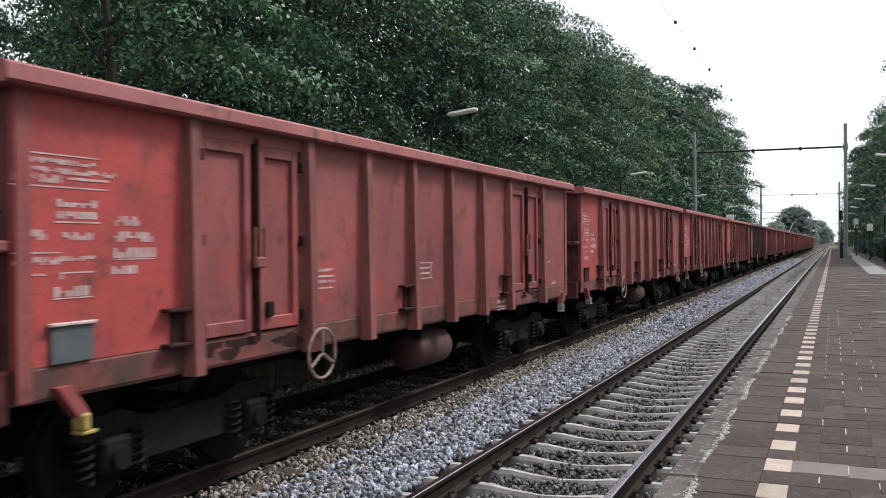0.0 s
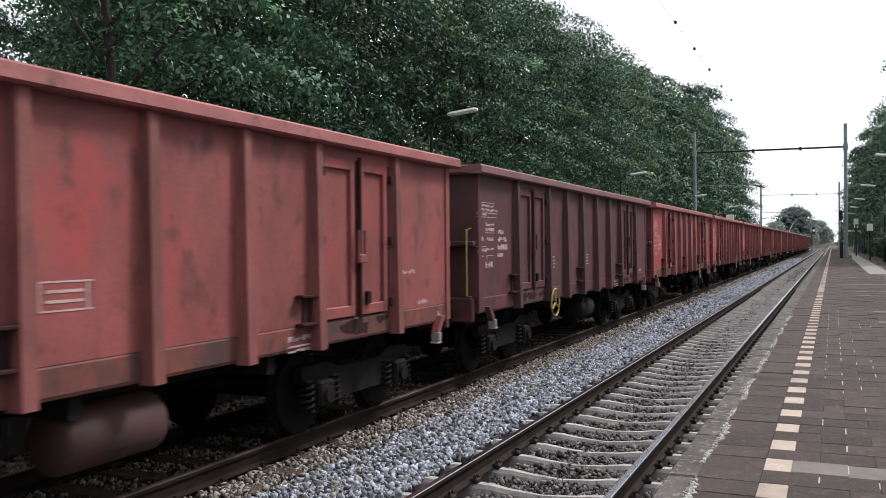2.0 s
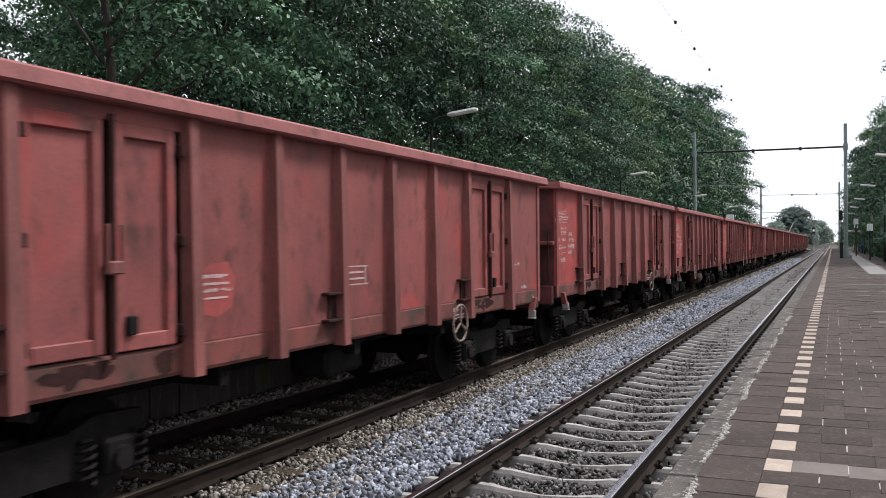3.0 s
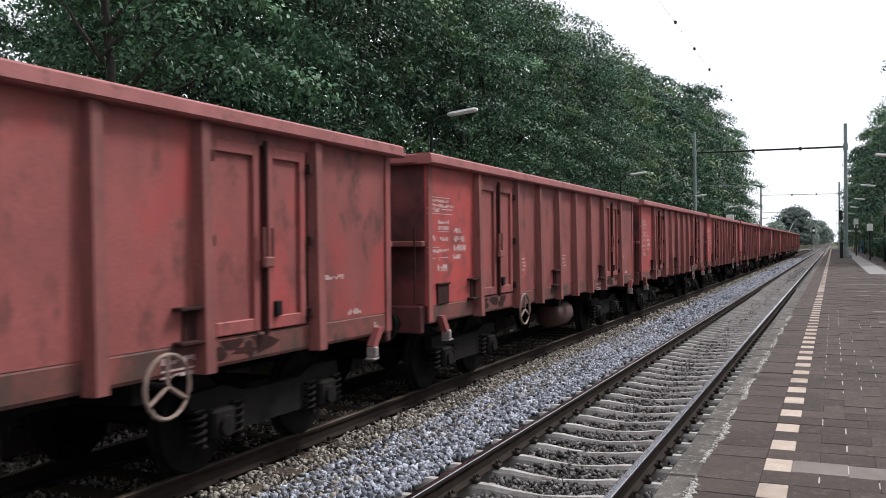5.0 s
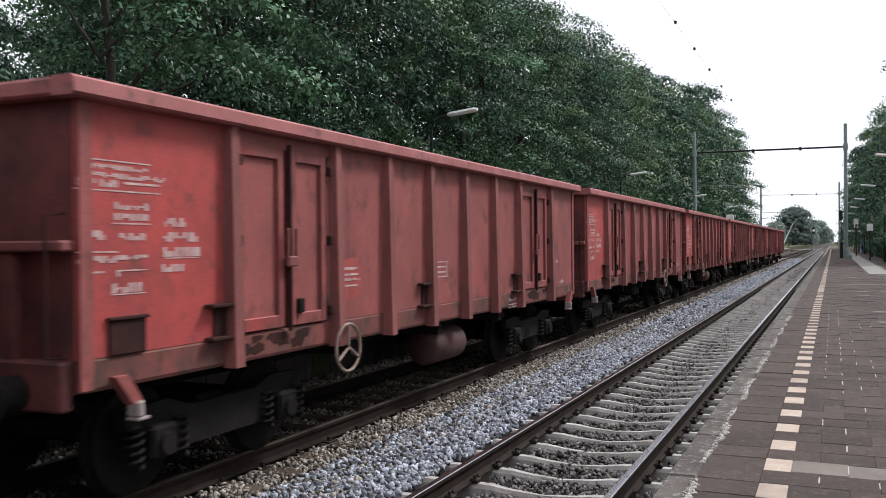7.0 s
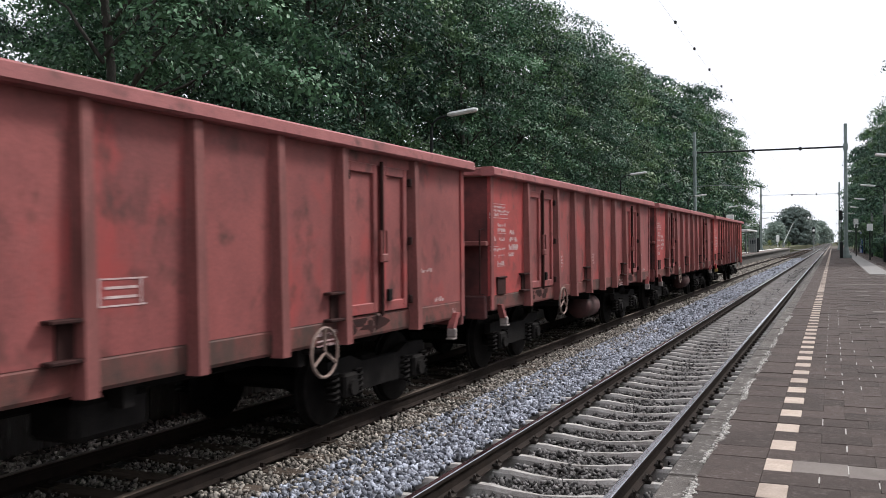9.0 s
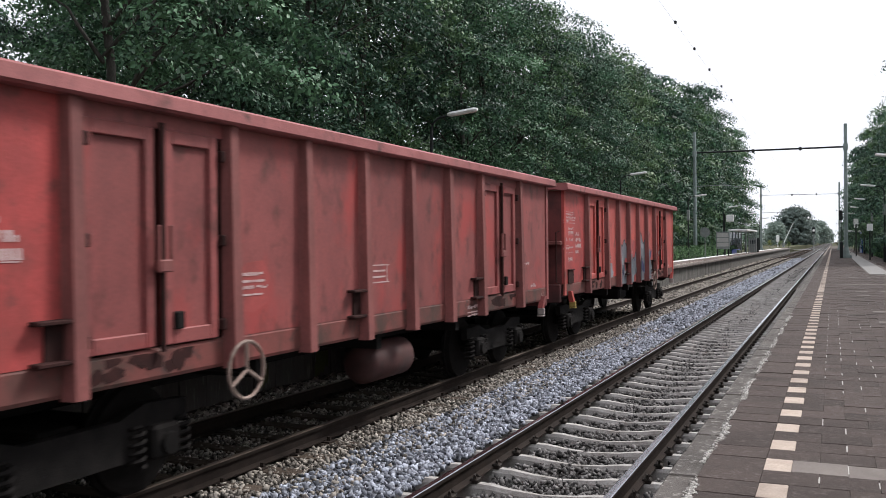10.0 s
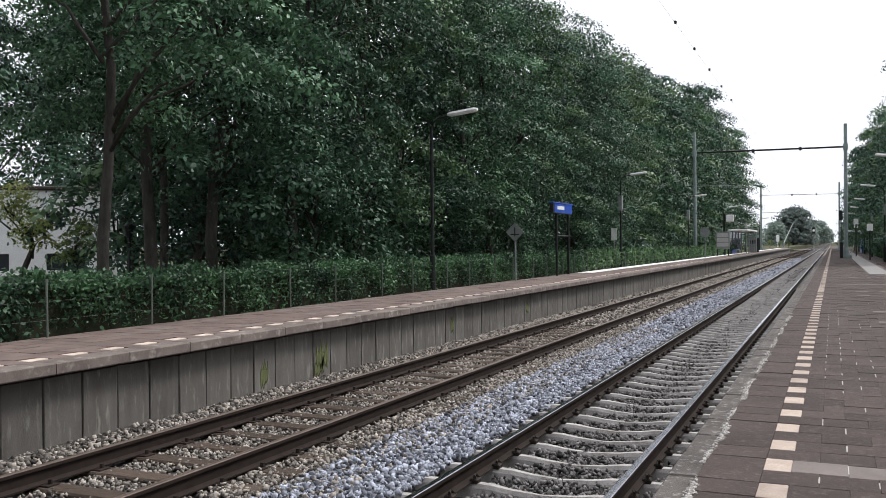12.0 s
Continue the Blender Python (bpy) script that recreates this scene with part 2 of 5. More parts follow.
RED = surface("red_wagon_paint", ((0.315, 0.090, 0.084), (0.185, 0.058, 0.056)), 1.5, 0.55, 0, 0.2, 45, (1, 1, 0.7), stain=(0.38, 0.062, 0.058), stain_scale=0.9, stain_amount=0.75, spots=((0.105, 0.042, 0.038), 3.2), stain_range=(0.54, 0.66), by_piece=0.10)
FRESH = surface("fresh_red_paint", ((0.46, 0.075, 0.070), (0.30, 0.060, 0.057)), 2.0, 0.5, 0, 0.15, 45, stain=(0.20, 0.056, 0.05), stain_scale=1.5, stain_amount=0.8, spots=((0.17, 0.055, 0.05), 4.0))
POST = surface("dusty_red_post_paint", ((0.270, 0.090, 0.082), (0.165, 0.060, 0.055)), 2.2, 0.65, 0, 0.2, 60, (1, 1, 0.5), stain=(0.07, 0.035, 0.03), stain_scale=2, by_piece=0.08)
RIM = surface("faded_rim_paint", ((0.35, 0.120, 0.116), (0.25, 0.078, 0.077)), 2.0, 0.6, 0, 0.2, 60, stain=(0.15, 0.055, 0.05), stain_scale=1.2, spots=((0.12, 0.05, 0.045), 5.0))
MAROON = surface("brown_red_wagon_paint", ((0.115, 0.042, 0.046), (0.068, 0.029, 0.035)), 1.0, 0.6, 0, 0.12, 60, (1, 1.6, 0.6), stain=(0.20, 0.040, 0.040), stain_scale=0.8, by_piece=0.05, stain_amount=0.7, spots=((0.045, 0.024, 0.026), 3.0))
MAROON_POST = surface("brown_red_post_paint", ((0.09, 0.042, 0.042), (0.065, 0.033, 0.034)), 2, 0.65, 0, 0.2, 60, by_piece=0.08)
PATCH = surface("touched_up_red_paint", ((0.40, 0.080, 0.074), (0.27, 0.066, 0.062)), 3, 0.5, 0, 0.15, 45, stain=(0.22, 0.06, 0.055), stain_scale=3, stain_amount=0.8)
STEP_RUST = surface("dark_step_rust", ((0.055, 0.022, 0.020), (0.028, 0.016, 0.015)), 6, 0.8, 0.1, 0.3, 60, shine=0.1)
GRIME = surface("grimy_gear_and_gap_black", ((0.010, 0.009, 0.0085), (0.020, 0.017, 0.016)), 6, 0.85, 0.1, 0.4, 60, shine=0.1)
TANK = surface("rusty_red_tank", ((0.085, 0.032, 0.030), (0.045, 0.026, 0.024)), 4, 0.7, 0, 0.2, 60)
WHITE = surface("white_marking_paint", ((0.60, 0.48, 0.47), (0.42, 0.24, 0.23)), 9, 0.7, 0, 0.1, 90)
YELLOW = surface("yellow_brake_paint", ((0.45, 0.32, 0.08), (0.30, 0.22, 0.08)), 9, 0.6, 0, 0.1, 90)
PLATE = surface("grey_steel_plate", ((0.10, 0.12, 0.13), (0.14, 0.155, 0.16)), 6, 0.5, 0.3, 0.1, 90)
BARK = surface("tree_bark", ((0.075, 0.070, 0.062), (0.030, 0.028, 0.024)), 5, 0.95, 0, 0.8, 25, (1, 1, 0.3), bump_size=0.03, shine=0.1)
LEAF = leafy("tree_leaf", (0.007, 0.022, 0.015), (0.100, 0.198, 0.118))
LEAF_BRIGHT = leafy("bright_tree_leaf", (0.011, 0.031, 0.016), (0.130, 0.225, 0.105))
HEDGE_LEAF = leafy("hedge_leaf", (0.014, 0.042, 0.022), (0.150, 0.270, 0.125))
HEDGE_CORE = surface("dark_hedge_core", ((0.028, 0.03, 0.018), (0.015, 0.018, 0.01)), 6, 0.95, 0, 0.8, 25, shine=0.1)
MAST = surface("green_grey_mast_paint", ((0.26, 0.31, 0.295), (0.19, 0.23, 0.22)), 3, 0.6, 0.1, 0.2, 60)
BLACK = surface("black_post_paint", ((0.018, 0.02, 0.02), (0.03, 0.032, 0.032)), 3, 0.5, 0, 0.1, 60, shine=0.1)
GALV = surface("galvanised_post", ((0.26, 0.28, 0.275), (0.18, 0.195, 0.19)), 5, 0.5, 0.5, 0.1, 60)
LAMP = surface("white_lamp_housing", ((0.80, 0.80, 0.78), (0.70, 0.70, 0.69)), 3, 0.4, 0, 0.02, 60)
BLUE = surface("blue_sign_face", ((0.010, 0.065, 0.40), (0.008, 0.055, 0.34)), 3, 0.35, 0, 0.02, 60)
PANEL_WHITE = surface("white_panel", ((0.78, 0.78, 0.76), (0.68, 0.68, 0.67)), 2, 0.6, 0, 0.05, 60)
DARK_GLASS = surface("dark_window", ((0.02, 0.025, 0.03), (0.03, 0.035, 0.04)), 2, 0.12, 0, 0.0, 60)
ROOF = surface("dark_roof", ((0.07, 0.06, 0.055), (0.05, 0.045, 0.042)), 3, 0.8, 0, 0.3, 30)
PALE = surface("pale_concrete", ((0.46, 0.45, 0.43), (0.36, 0.35, 0.33)), 2, 0.85, 0, 0.3, 50)
PINK_PAVER = surface("pinkish_brown_paver", ((0.17, 0.125, 0.11), (0.13, 0.095, 0.085)), 3, 0.85, 0, 0.3, 90, stain=(0.10, 0.085, 0.07), stain_scale=0.8, by_island=0.15)
YELLOW_LEAF = leafy("yellow_green_leaf", (0.10, 0.15, 0.045), (0.28, 0.34, 0.11))
SHELTER_GLASS = surface("tinted_shelter_glass", ((0.05, 0.07, 0.10), (0.07, 0.09, 0.12)), 2, 0.1, 0, 0.0, 60)
FENCE_STEEL = surface("green_grey_fence_steel", ((0.13, 0.15, 0.125), (0.09, 0.105, 0.09)), 5, 0.6, 0.2, 0.1, 60)
# leaf colour paled and greyed to stand for haze over distance
HAZED_LEAF = leafy("haze_paled_leaf", (0.13, 0.17, 0.148), (0.24, 0.30, 0.255))
SILL_PAINT = surface("dirty_sill_paint", ((0.24, 0.065, 0.056), (0.13, 0.05, 0.043)), 1.5, 0.7, 0, 0.2, 60, (1, 1.2, 1), stain=(0.065, 0.042, 0.034), stain_scale=1.6, stain_amount=0.9, spots=((0.05, 0.035, 0.03), 5.0), stain_range=(0.42, 0.62))
PATH = surface("pale_path_concrete", ((0.25, 0.235, 0.225), (0.19, 0.18, 0.17)), 2, 0.85, 0, 0.3, 50)
FAR_COPING = surface("weathered_coping_concrete", ((0.20, 0.165, 0.145), (0.12, 0.095, 0.085)), 2.2, 0.9, 0, 0.5, 60, stain=(0.06, 0.042, 0.036), stain_scale=3.0, by_piece=0.12, spots=((0.30, 0.27, 0.24), 7.0))
MAROON_RIM = surface("brown_rim_paint", ((0.19, 0.085, 0.085), (0.13, 0.055, 0.056)), 2, 0.6, 0, 0.2, 60, stain=(0.08, 0.04, 0.04), stain_scale=1.2)
EDGE_STONE = surface("worn_edge_stone", ((0.110, 0.096, 0.087), (0.055, 0.047, 0.042)), 4, 0.9, 0, 0.8, 70, stain=(0.07, 0.058, 0.05), stain_scale=4, by_piece=0.18, spots=((0.30, 0.28, 0.26), 18.0))
BEIGE = surface("beige_garden_wall", ((0.50, 0.42, 0.34), (0.38, 0.31, 0.25)), 4, 0.9, 0, 0.3, 40)
# darker red carries the shade between wagons, with blotchy stains on top
END_PAINT = surface("shaded_stained_end_paint", ((0.19, 0.050, 0.048), (0.095, 0.034, 0.033)), 1.4, 0.75, 0, 0.2, 60, stain=(0.03, 0.018, 0.018), stain_scale=1.5, stain_amount=0.8, stain_range=(0.42, 0.65))
LAST_RED = surface("brighter_red_wagon_paint", ((0.52, 0.110, 0.092), (0.33, 0.072, 0.063)), 1.5, 0.55, 0, 0.2, 45, (1, 1, 0.7), stain=(0.52, 0.070, 0.058), stain_scale=0.9, stain_amount=0.75, by_piece=0.08, spots=((0.15, 0.052, 0.046), 3.2), stain_range=(0.54, 0.66))
# ---- the setting ----
NEAR_X, FAR_X = -2.455, -6.20      # track centres; rail heads are at z = 0
DECK, FAR_DECK = 0.72, 0.80         # platform surfaces
FAR_EDGE = -7.90
rng = np.random.default_rng(7)

# ground: one sheet, cut down to the track bed between the platforms
g = Shape()
profile = [(-1800, 0.66), (-60, 0.66), (-10.35, 0.70), (-10.34, -0.7), (3.45, -0.7), (3.46, 0.66), (60, 0.66), (1800, 0.66)]
ys = [-150, -20, 0, 20, 60, 120, 200, 400, 2600]
vs = [(x, y, z) for y in ys for x, z in profile]
n = len(profile)
g.add(vs, [(j * n + i, j * n + i + 1, (j + 1) * n + i + 1, (j + 1) * n + i) for j in range(len(ys) - 1) for i in range(n - 1)])
solid("ground", g, EARTH, "grassy earth on both sides of the line", "ground", kind="structure")

# ballast bed with uneven surface
g = Shape()
xs = [-8.2, -7.6, -7.2, -5.2, -4.5, -4.05, -3.75, -3.5, -0.80]
zs = [-0.16, -0.22, -0.235, -0.235, -0.19, -0.19, -0.29, -0.315, -0.315]
ys = [-40 + 0.5 * i for i in range(200)] + [60 + 20 * i for i in range(60)]
n = len(xs)
g.add([(x, y, z + 0.008 * math.sin(3 * x + 1.7 * y)) for y in ys for x, z in zip(xs, zs)],
      [(j * n + i, j * n + i + 1, (j + 1) * n + i + 1, (j + 1) * n + i) for j in range(len(ys) - 1) for i in range(n - 1)])
solid("ballast_bed", g, BALLAST, "crushed grey stone bed under both tracks", "ballast", kind="structure")

STONE_BASE = np.array([(x, y, z) for x in (-1, 1) for y in (-0.8, 0.8) for z in (-0.6, 0.6)])
STONE_FACES = [(0, 1, 3, 2), (4, 6, 7, 5), (0, 4, 5, 1), (2, 3, 7, 6), (0, 2, 6, 4), (1, 5, 7, 3)]


def stones(name, material, label, x0, x1, y0, y1, per_m2, size, level):
    n = int((x1 - x0) * (y1 - y0) * per_m2)
    x, y = rng.uniform(x0, x1, n), rng.uniform(y0, y1, n)
    keep = np.ones(n, bool)
    for cx in (NEAR_X, FAR_X):
        keep &= abs(abs(x - cx) - 0.752) > 0.10
    x, y = x[keep], y[keep]
    n = len(x)
    z = level + 0.008 * np.sin(3 * x + 1.7 * y) + rng.uniform(-0.012, 0.022, n)
    base = STONE_BASE[None] * rng.uniform(0.6, 1.15, (n, 1, 3)) * rng.uniform(0.45, 1.1, (n, 8, 3))
    me = cloud(name, base, STONE_FACES, turned(base, np.stack([x, y, z], 1), rng.uniform(0.55, 1.2, n) * size, rng), material)
    tagged(new(name, me), label, "ballast", kind="stuff")


stones("ballast_stones", STONE, "loose pale grey crushed stones between the tracks", -4.75, -3.6, 4.5, 22, 700, 0.036, -0.180)
stones("ballast_stones", BROWN_STONE, "brownish stones strewn among the grey ones", -4.8, -4.1, 4.5, 24, 170, 0.032, -0.172)
stones("ballast_stones", DARK_STONE, "dark dusty stones between the sleepers", -3.6, -0.95, 4.5, 22, 480, 0.030, -0.264)
stones("ballast_stones", BROWN_STONE, "rust-dusted stones round the far track", -5.6, -4.75, 4, 24, 700, 0.031, -0.205)
stones("ballast_stones", BROWN_STONE, "rust-dusted stones between the far rails", -7.3, -5.6, 4, 24, 560, 0.027, -0.220)
stones("ballast_stones", BROWN_STONE, "rust-dusted stones heaped along the platform wall", -8.1, -7.2, 5, 30, 420, 0.036, -0.195)
stones("ballast_stones", STONE, "grey crushed stones further between the tracks", -4.75, -3.6, 22, 60, 140, 0.055, -0.18)
stones("ballast_stones", DARK_STONE, "dark dusty stones further between the sleepers", -3.6, -0.95, 22, 55, 130, 0.042, -0.278)
stones("ballast_stones", BROWN_STONE, "rust-dusted stones further along the far track", -8.1, -4.75, 24, 60, 95, 0.055, -0.20)

stones("ballast_stones", STONE, "grey crushed stones towards the crossing", -4.75, -3.6, 60, 130, 55, 0.085, -0.19)
stones("ballast_stones", DARK_STONE, "dark dusty stones towards the crossing", -3.6, -0.95, 55, 120, 36, 0.075, -0.28)
stones("ballast_stones", BROWN_STONE, "rust-dusted stones towards the crossing", -8.1, -4.75, 60, 130, 30, 0.085, -0.20)
stones("ballast_stones", STONE, "grey crushed stones beside the platform", -4.75, -0.95, -7, 4.5, 90, 0.055, -0.20)
stones("ballast_stones", BROWN_STONE, "rust-dusted stones at the far track's start", -8.1, -4.75, -7, 4.5, 80, 0.055, -0.20)

# ---- tracks ----
RAIL = [(-0.075, -0.172), (0.075, -0.172), (0.075, -0.160), (0.012, -0.142), (0.010, -0.045), (0.036, -0.034), (0.036, -0.006), (0.028, 0.0), (-0.028, 0.0), (-0.036, -0.006), (-0.036, -0.034), (-0.010, -0.045), (-0.012, -0.142), (-0.075, -0.160)]


def rail(track, x, head):
    s = Shape().prism([(x + a, b) for a, b in RAIL], -40, 900)
    r = part("rail", s, RUST, track)
    part("rail_head", Shape().prism([(x - 0.0345, -0.016), (x + 0.0345, -0.016), (x + 0.0345, -0.001), (x + 0.027, 0.0035), (x - 0.027, 0.0035), (x - 0.0345, -0.001)], -40, 900), head, r, "worn running surface of the rail")


def concrete_sleeper():
    """Waisted concrete sleeper, dipping in the middle."""
    s = Shape()
    rows = []
    for x in (-1.26, -1.0, -0.76, -0.5, -0.3, 0.0, 0.3, 0.5, 0.76, 1.0, 1.26):
        a = min(1.0, max(0.0, (abs(x) - 0.15) / 0.4))
        top, w = -0.230 + 0.055 * a, 0.036 + 0.020 * a
        rows.append([(x, -w - 0.03, -0.36), (x, -w - 0.01, top - 0.035), (x, -w + 0.015, top), (x, w - 0.015, top), (x, w + 0.01, top - 0.035), (x, w + 0.03, -0.36)])
    vs = [p for r in rows for p in r]
    fs = [(i * 6 + k, i * 6 + k + 1, (i + 1) * 6 + k + 1, (i + 1) * 6 + k) for i in range(len(rows) - 1) for k in range(5)]
    fs += [tuple(range(6)), tuple(range(len(vs) - 6, len(vs)))]
    return s.add(vs, fs).data("sleeper", CONCRETE)


def lay_track(name, x, sleeper, clip, step, first, head, label, group):
    track = thing(name, label, "railway track", group, pose(x, 0, 0), "structure")
    for side in (-0.752, 0.752):
        rail(track, side, head)
    for i in range(150):
        part("sleeper", sleeper, None, track, at=pose(0, first + step * i, 0))
    rest = Shape()
    for i in range(150, 420):
        rest.box(-1.28, 1.28, first + step * i - 0.08, first + step * i + 0.08, -0.34, -0.195)
    tagged(part("far_sleepers", rest, sleeper.materials[0], track), kind="stuff")
    for i in range(84):
        for side in (-0.752, 0.752):
            part("rail_clip", clip, None, track, at=pose(side, first + step * i, 0))


clip_mesh = Shape().box(0.045, 0.13, -0.055, 0.055, -0.185, -0.135, 0.012).box(-0.13, -0.045, -0.055, 0.055, -0.185, -0.135, 0.012).tube([(0.1, -0.05, -0.14), (0.1, -0.05, -0.105), (0.07, 0.05, -0.115), (0.12, 0.05, -0.14)], 0.012, 5).tube([(-0.1, -0.05, -0.14), (-0.1, -0.05, -0.105), (-0.07, 0.05, -0.115), (-0.12, 0.05, -0.14)], 0.012, 5).data("rail_clip", CLIP)
bolt_plate = Shape().box(-0.17, 0.17, -0.075, 0.075, -0.19, -0.165, 0.006).tube([(0.12, 0, -0.17), (0.12, 0, -0.12)], 0.022, 6).tube([(-0.12, 0, -0.17), (-0.12, 0, -0.12)], 0.022, 6).data("rail_clip", RUST)
wooden_sleeper = Shape().box(-1.3, 1.3, -0.125, 0.125, -0.34, -0.183, 0.02).data("sleeper", WOOD)
lay_track("near_track", NEAR_X, concrete_sleeper(), clip_mesh, 0.6, -6.0, STEEL, "railway track with polished rails on pale concrete sleepers", "tracks")
lay_track("far_track", FAR_X, wooden_sleeper, bolt_plate, 0.65, -5.5, DULL_STEEL, "railway track with rusty rails on dark wooden sleepers", "tracks")

# ---- platform beside the camera ----
EDGE = -0.905
p = Shape().box(EDGE + 0.03, 3.5, -30, 330, -0.7, DECK - 0.075)
GRIT = surface("pale_joint_grit", ((0.46, 0.44, 0.41), (0.30, 0.28, 0.26)), 20, 0.95)
near_platform = solid("near_platform", p, JOINT, "brown-paved station platform with a dashed cream safety line", "platform", kind="structure")


GREY_ROWS = ((5.74, -0.3), (7.54, 0.2), (16.54, 0.6), (18.94, 0.5), (31.0, -0.1), (36.5, 0.4))   # rows of pale tiles: place along the platform, start across it


def paving(parent, columns, y0, y1, top):
    """30 cm tiles in half bond, row by row; a cream half tile begins every other row."""
    r = random.Random(9)
    meshes = {}

    def piece(width, length, m, key):
        if key not in meshes:
            meshes[key] = Shape().box(-width / 2, width / 2, -length / 2, length / 2, -0.08, 0.0, 0.003).data("paver", m)
        return meshes[key]

    rest = {"brown": Shape(), "grey": Shape(), "cream": Shape()}
    kinds = {"brown": PAVER, "grey": GREY_PAVER, "cream": MARK}
    count = {}
    for j in range(int((y1 - y0) / 0.3)):
        y = y0 + 0.3 * j
        cells = [(-0.56, 0.335, "brown")]
        x = -0.388
        if j % 2 == 0:
            cells.append((x + 0.0755, 0.151, "cream"))
            x += 0.155
        while x < columns:
            grey = r.random() < 0.006 or any(abs(y - at) < 0.15 and x > start for at, start in GREY_ROWS) or (1.3 < x < 2.2 and y > 40)
            cells.append((x + 0.153, 0.306, "grey" if grey else "brown"))
            x += 0.31
        for cx, width, kind in cells:
            dz = r.uniform(-0.004, 0.003)
            if y > 4.3:
                count[kind] = count.get(kind, 0) + 1
            if y > 4.3 and count.get(kind, 0) <= 290 and (kind != "brown" or cx < 1.0):
                part("paver", piece(width + 0.003, 0.297, kinds[kind], (kind, round(width, 2))), None, parent, at=pose(cx, y, top + dz, r.uniform(-0.4, 0.4), r.uniform(-0.4, 0.4), 0))
            elif y < 60 or kind != "brown" or j % 2 == 0:
                if y < 60:
                    rest[kind].box(cx - width / 2, cx + width / 2, y - 0.147, y + 0.147, top - 0.08, top + dz)
                else:
                    rest[kind].box(cx - width / 2, cx + width / 2, y - 0.147, y + 0.147 + (0.3 if kind == "brown" else 0), top - 0.08, top + dz)
    for kind, s in rest.items():
        tagged(part("far_pavers", s.data("far_pavers", kinds[kind], False, False), None, parent), kind="stuff")


paving(near_platform, 3.2, -8.06, 170, DECK)
part("pale_path", Shape().box(1.36, 2.16, 40, 170, DECK - 0.04, DECK + 0.012), PATH, near_platform, "pale concrete path strip")
# pale concrete edge blocks with a chipped white line behind them
block = Shape().box(-0.085, 0.085, -0.297, 0.297, -0.16, 0.0, 0.012).data("edge_block", EDGE_STONE)
for j in range(166):
    part("edge_block", block, None, near_platform, at=pose(EDGE + 0.087, -6.4 + 0.6 * j, DECK - 0.006 + 0.004 * math.sin(j * 2.3)))
tagged(part("far_edge", Shape().box(EDGE, EDGE + 0.175, 93.2, 330, DECK - 0.16, DECK - 0.006), COPING, near_platform), kind="stuff")
g2 = np.random.default_rng(4)
n = 4500
y = 4 + 14 * g2.random(n) ** 1.3
keep = np.sin(y * 3.1) + np.sin(y * 7.7 + 1) + g2.normal(0, 0.5, n) > -0.2
y = y[keep]
base = STONE_BASE[None] * np.array([1, 1, 0.35]) * g2.uniform(0.6, 1.3, (len(y), 8, 1))
flakes = turned(base, np.stack([-0.732 + g2.normal(0, 0.011, len(y)) + 0.012 * np.sin(y * 4.1), y, DECK + 0 * y], 1), g2.uniform(0.003, 0.012, len(y)), g2, 0.15)
tagged(part("white_line_flakes", cloud("white_line_flakes", base, STONE_FACES, flakes, GRIT), None, near_platform, "chipped remains of a white edge line"), kind="stuff")
s = Shape()
for j in range(60):
    y = 3.94 + 0.3 * j
    for k in range(4):
        x = (-0.080 if j % 2 else 0.075) + 0.31 * k
        if random.random() < (0.7 if k == 0 else 0.32):
            s.box(x - 0.0045, x + 0.0045, y - 0.13 + 0.1 * random.random(), y + 0.04 + 0.09 * random.random(), DECK - 0.03, DECK + 0.001)
tagged(part("joint_grit", s, GRIT, near_platform), kind="stuff")

# ---- platform across the tracks ----
p = Shape().box(-10.35, FAR_EDGE - 0.32, -30, 195, -0.7, FAR_DECK - 0.06)
far_platform = solid("far_platform", p, JOINT, "low station platform with a weathered concrete panel wall", "platform", kind="structure")


MOSS = surface("wall_moss", ((0.15, 0.165, 0.07), (0.10, 0.105, 0.065)), 4, 0.95, 0, 0.6, 60, (3, 3, 0.8), stain=(0.17, 0.22, 0.06), stain_scale=4, stain_amount=0.8, shine=0.1)
PANEL = 0.5625
# panels stop short; the open slot shapes a shadow line under the coping
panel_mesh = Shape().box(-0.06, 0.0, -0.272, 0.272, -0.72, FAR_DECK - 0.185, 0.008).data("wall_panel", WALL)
cope_mesh = Shape().prism([(-0.34, -0.135), (0.0, -0.135), (0.012, -0.12), (0.012, -0.012), (0.0, 0.0), (-0.34, 0.0)], -0.556, 0.556).data("coping_slab", FAR_COPING)
for j in range(-16, 130):
    at = pose(FAR_EDGE - 0.20 + 0.006 * math.sin(j * 1.9), 7.27 + PANEL * (j + 0.5), 0, 0, 0.5 * math.sin(j * 2.7), 0)
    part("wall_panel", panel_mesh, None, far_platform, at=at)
for j in range(-8, 65):
    part("coping_slab", cope_mesh, None, far_platform, at=pose(FAR_EDGE - 0.012, 7.27 + PANEL * (2 * j + 1), FAR_DECK + 0.004 * math.sin(j * 3.3)))
r = random.Random(21)
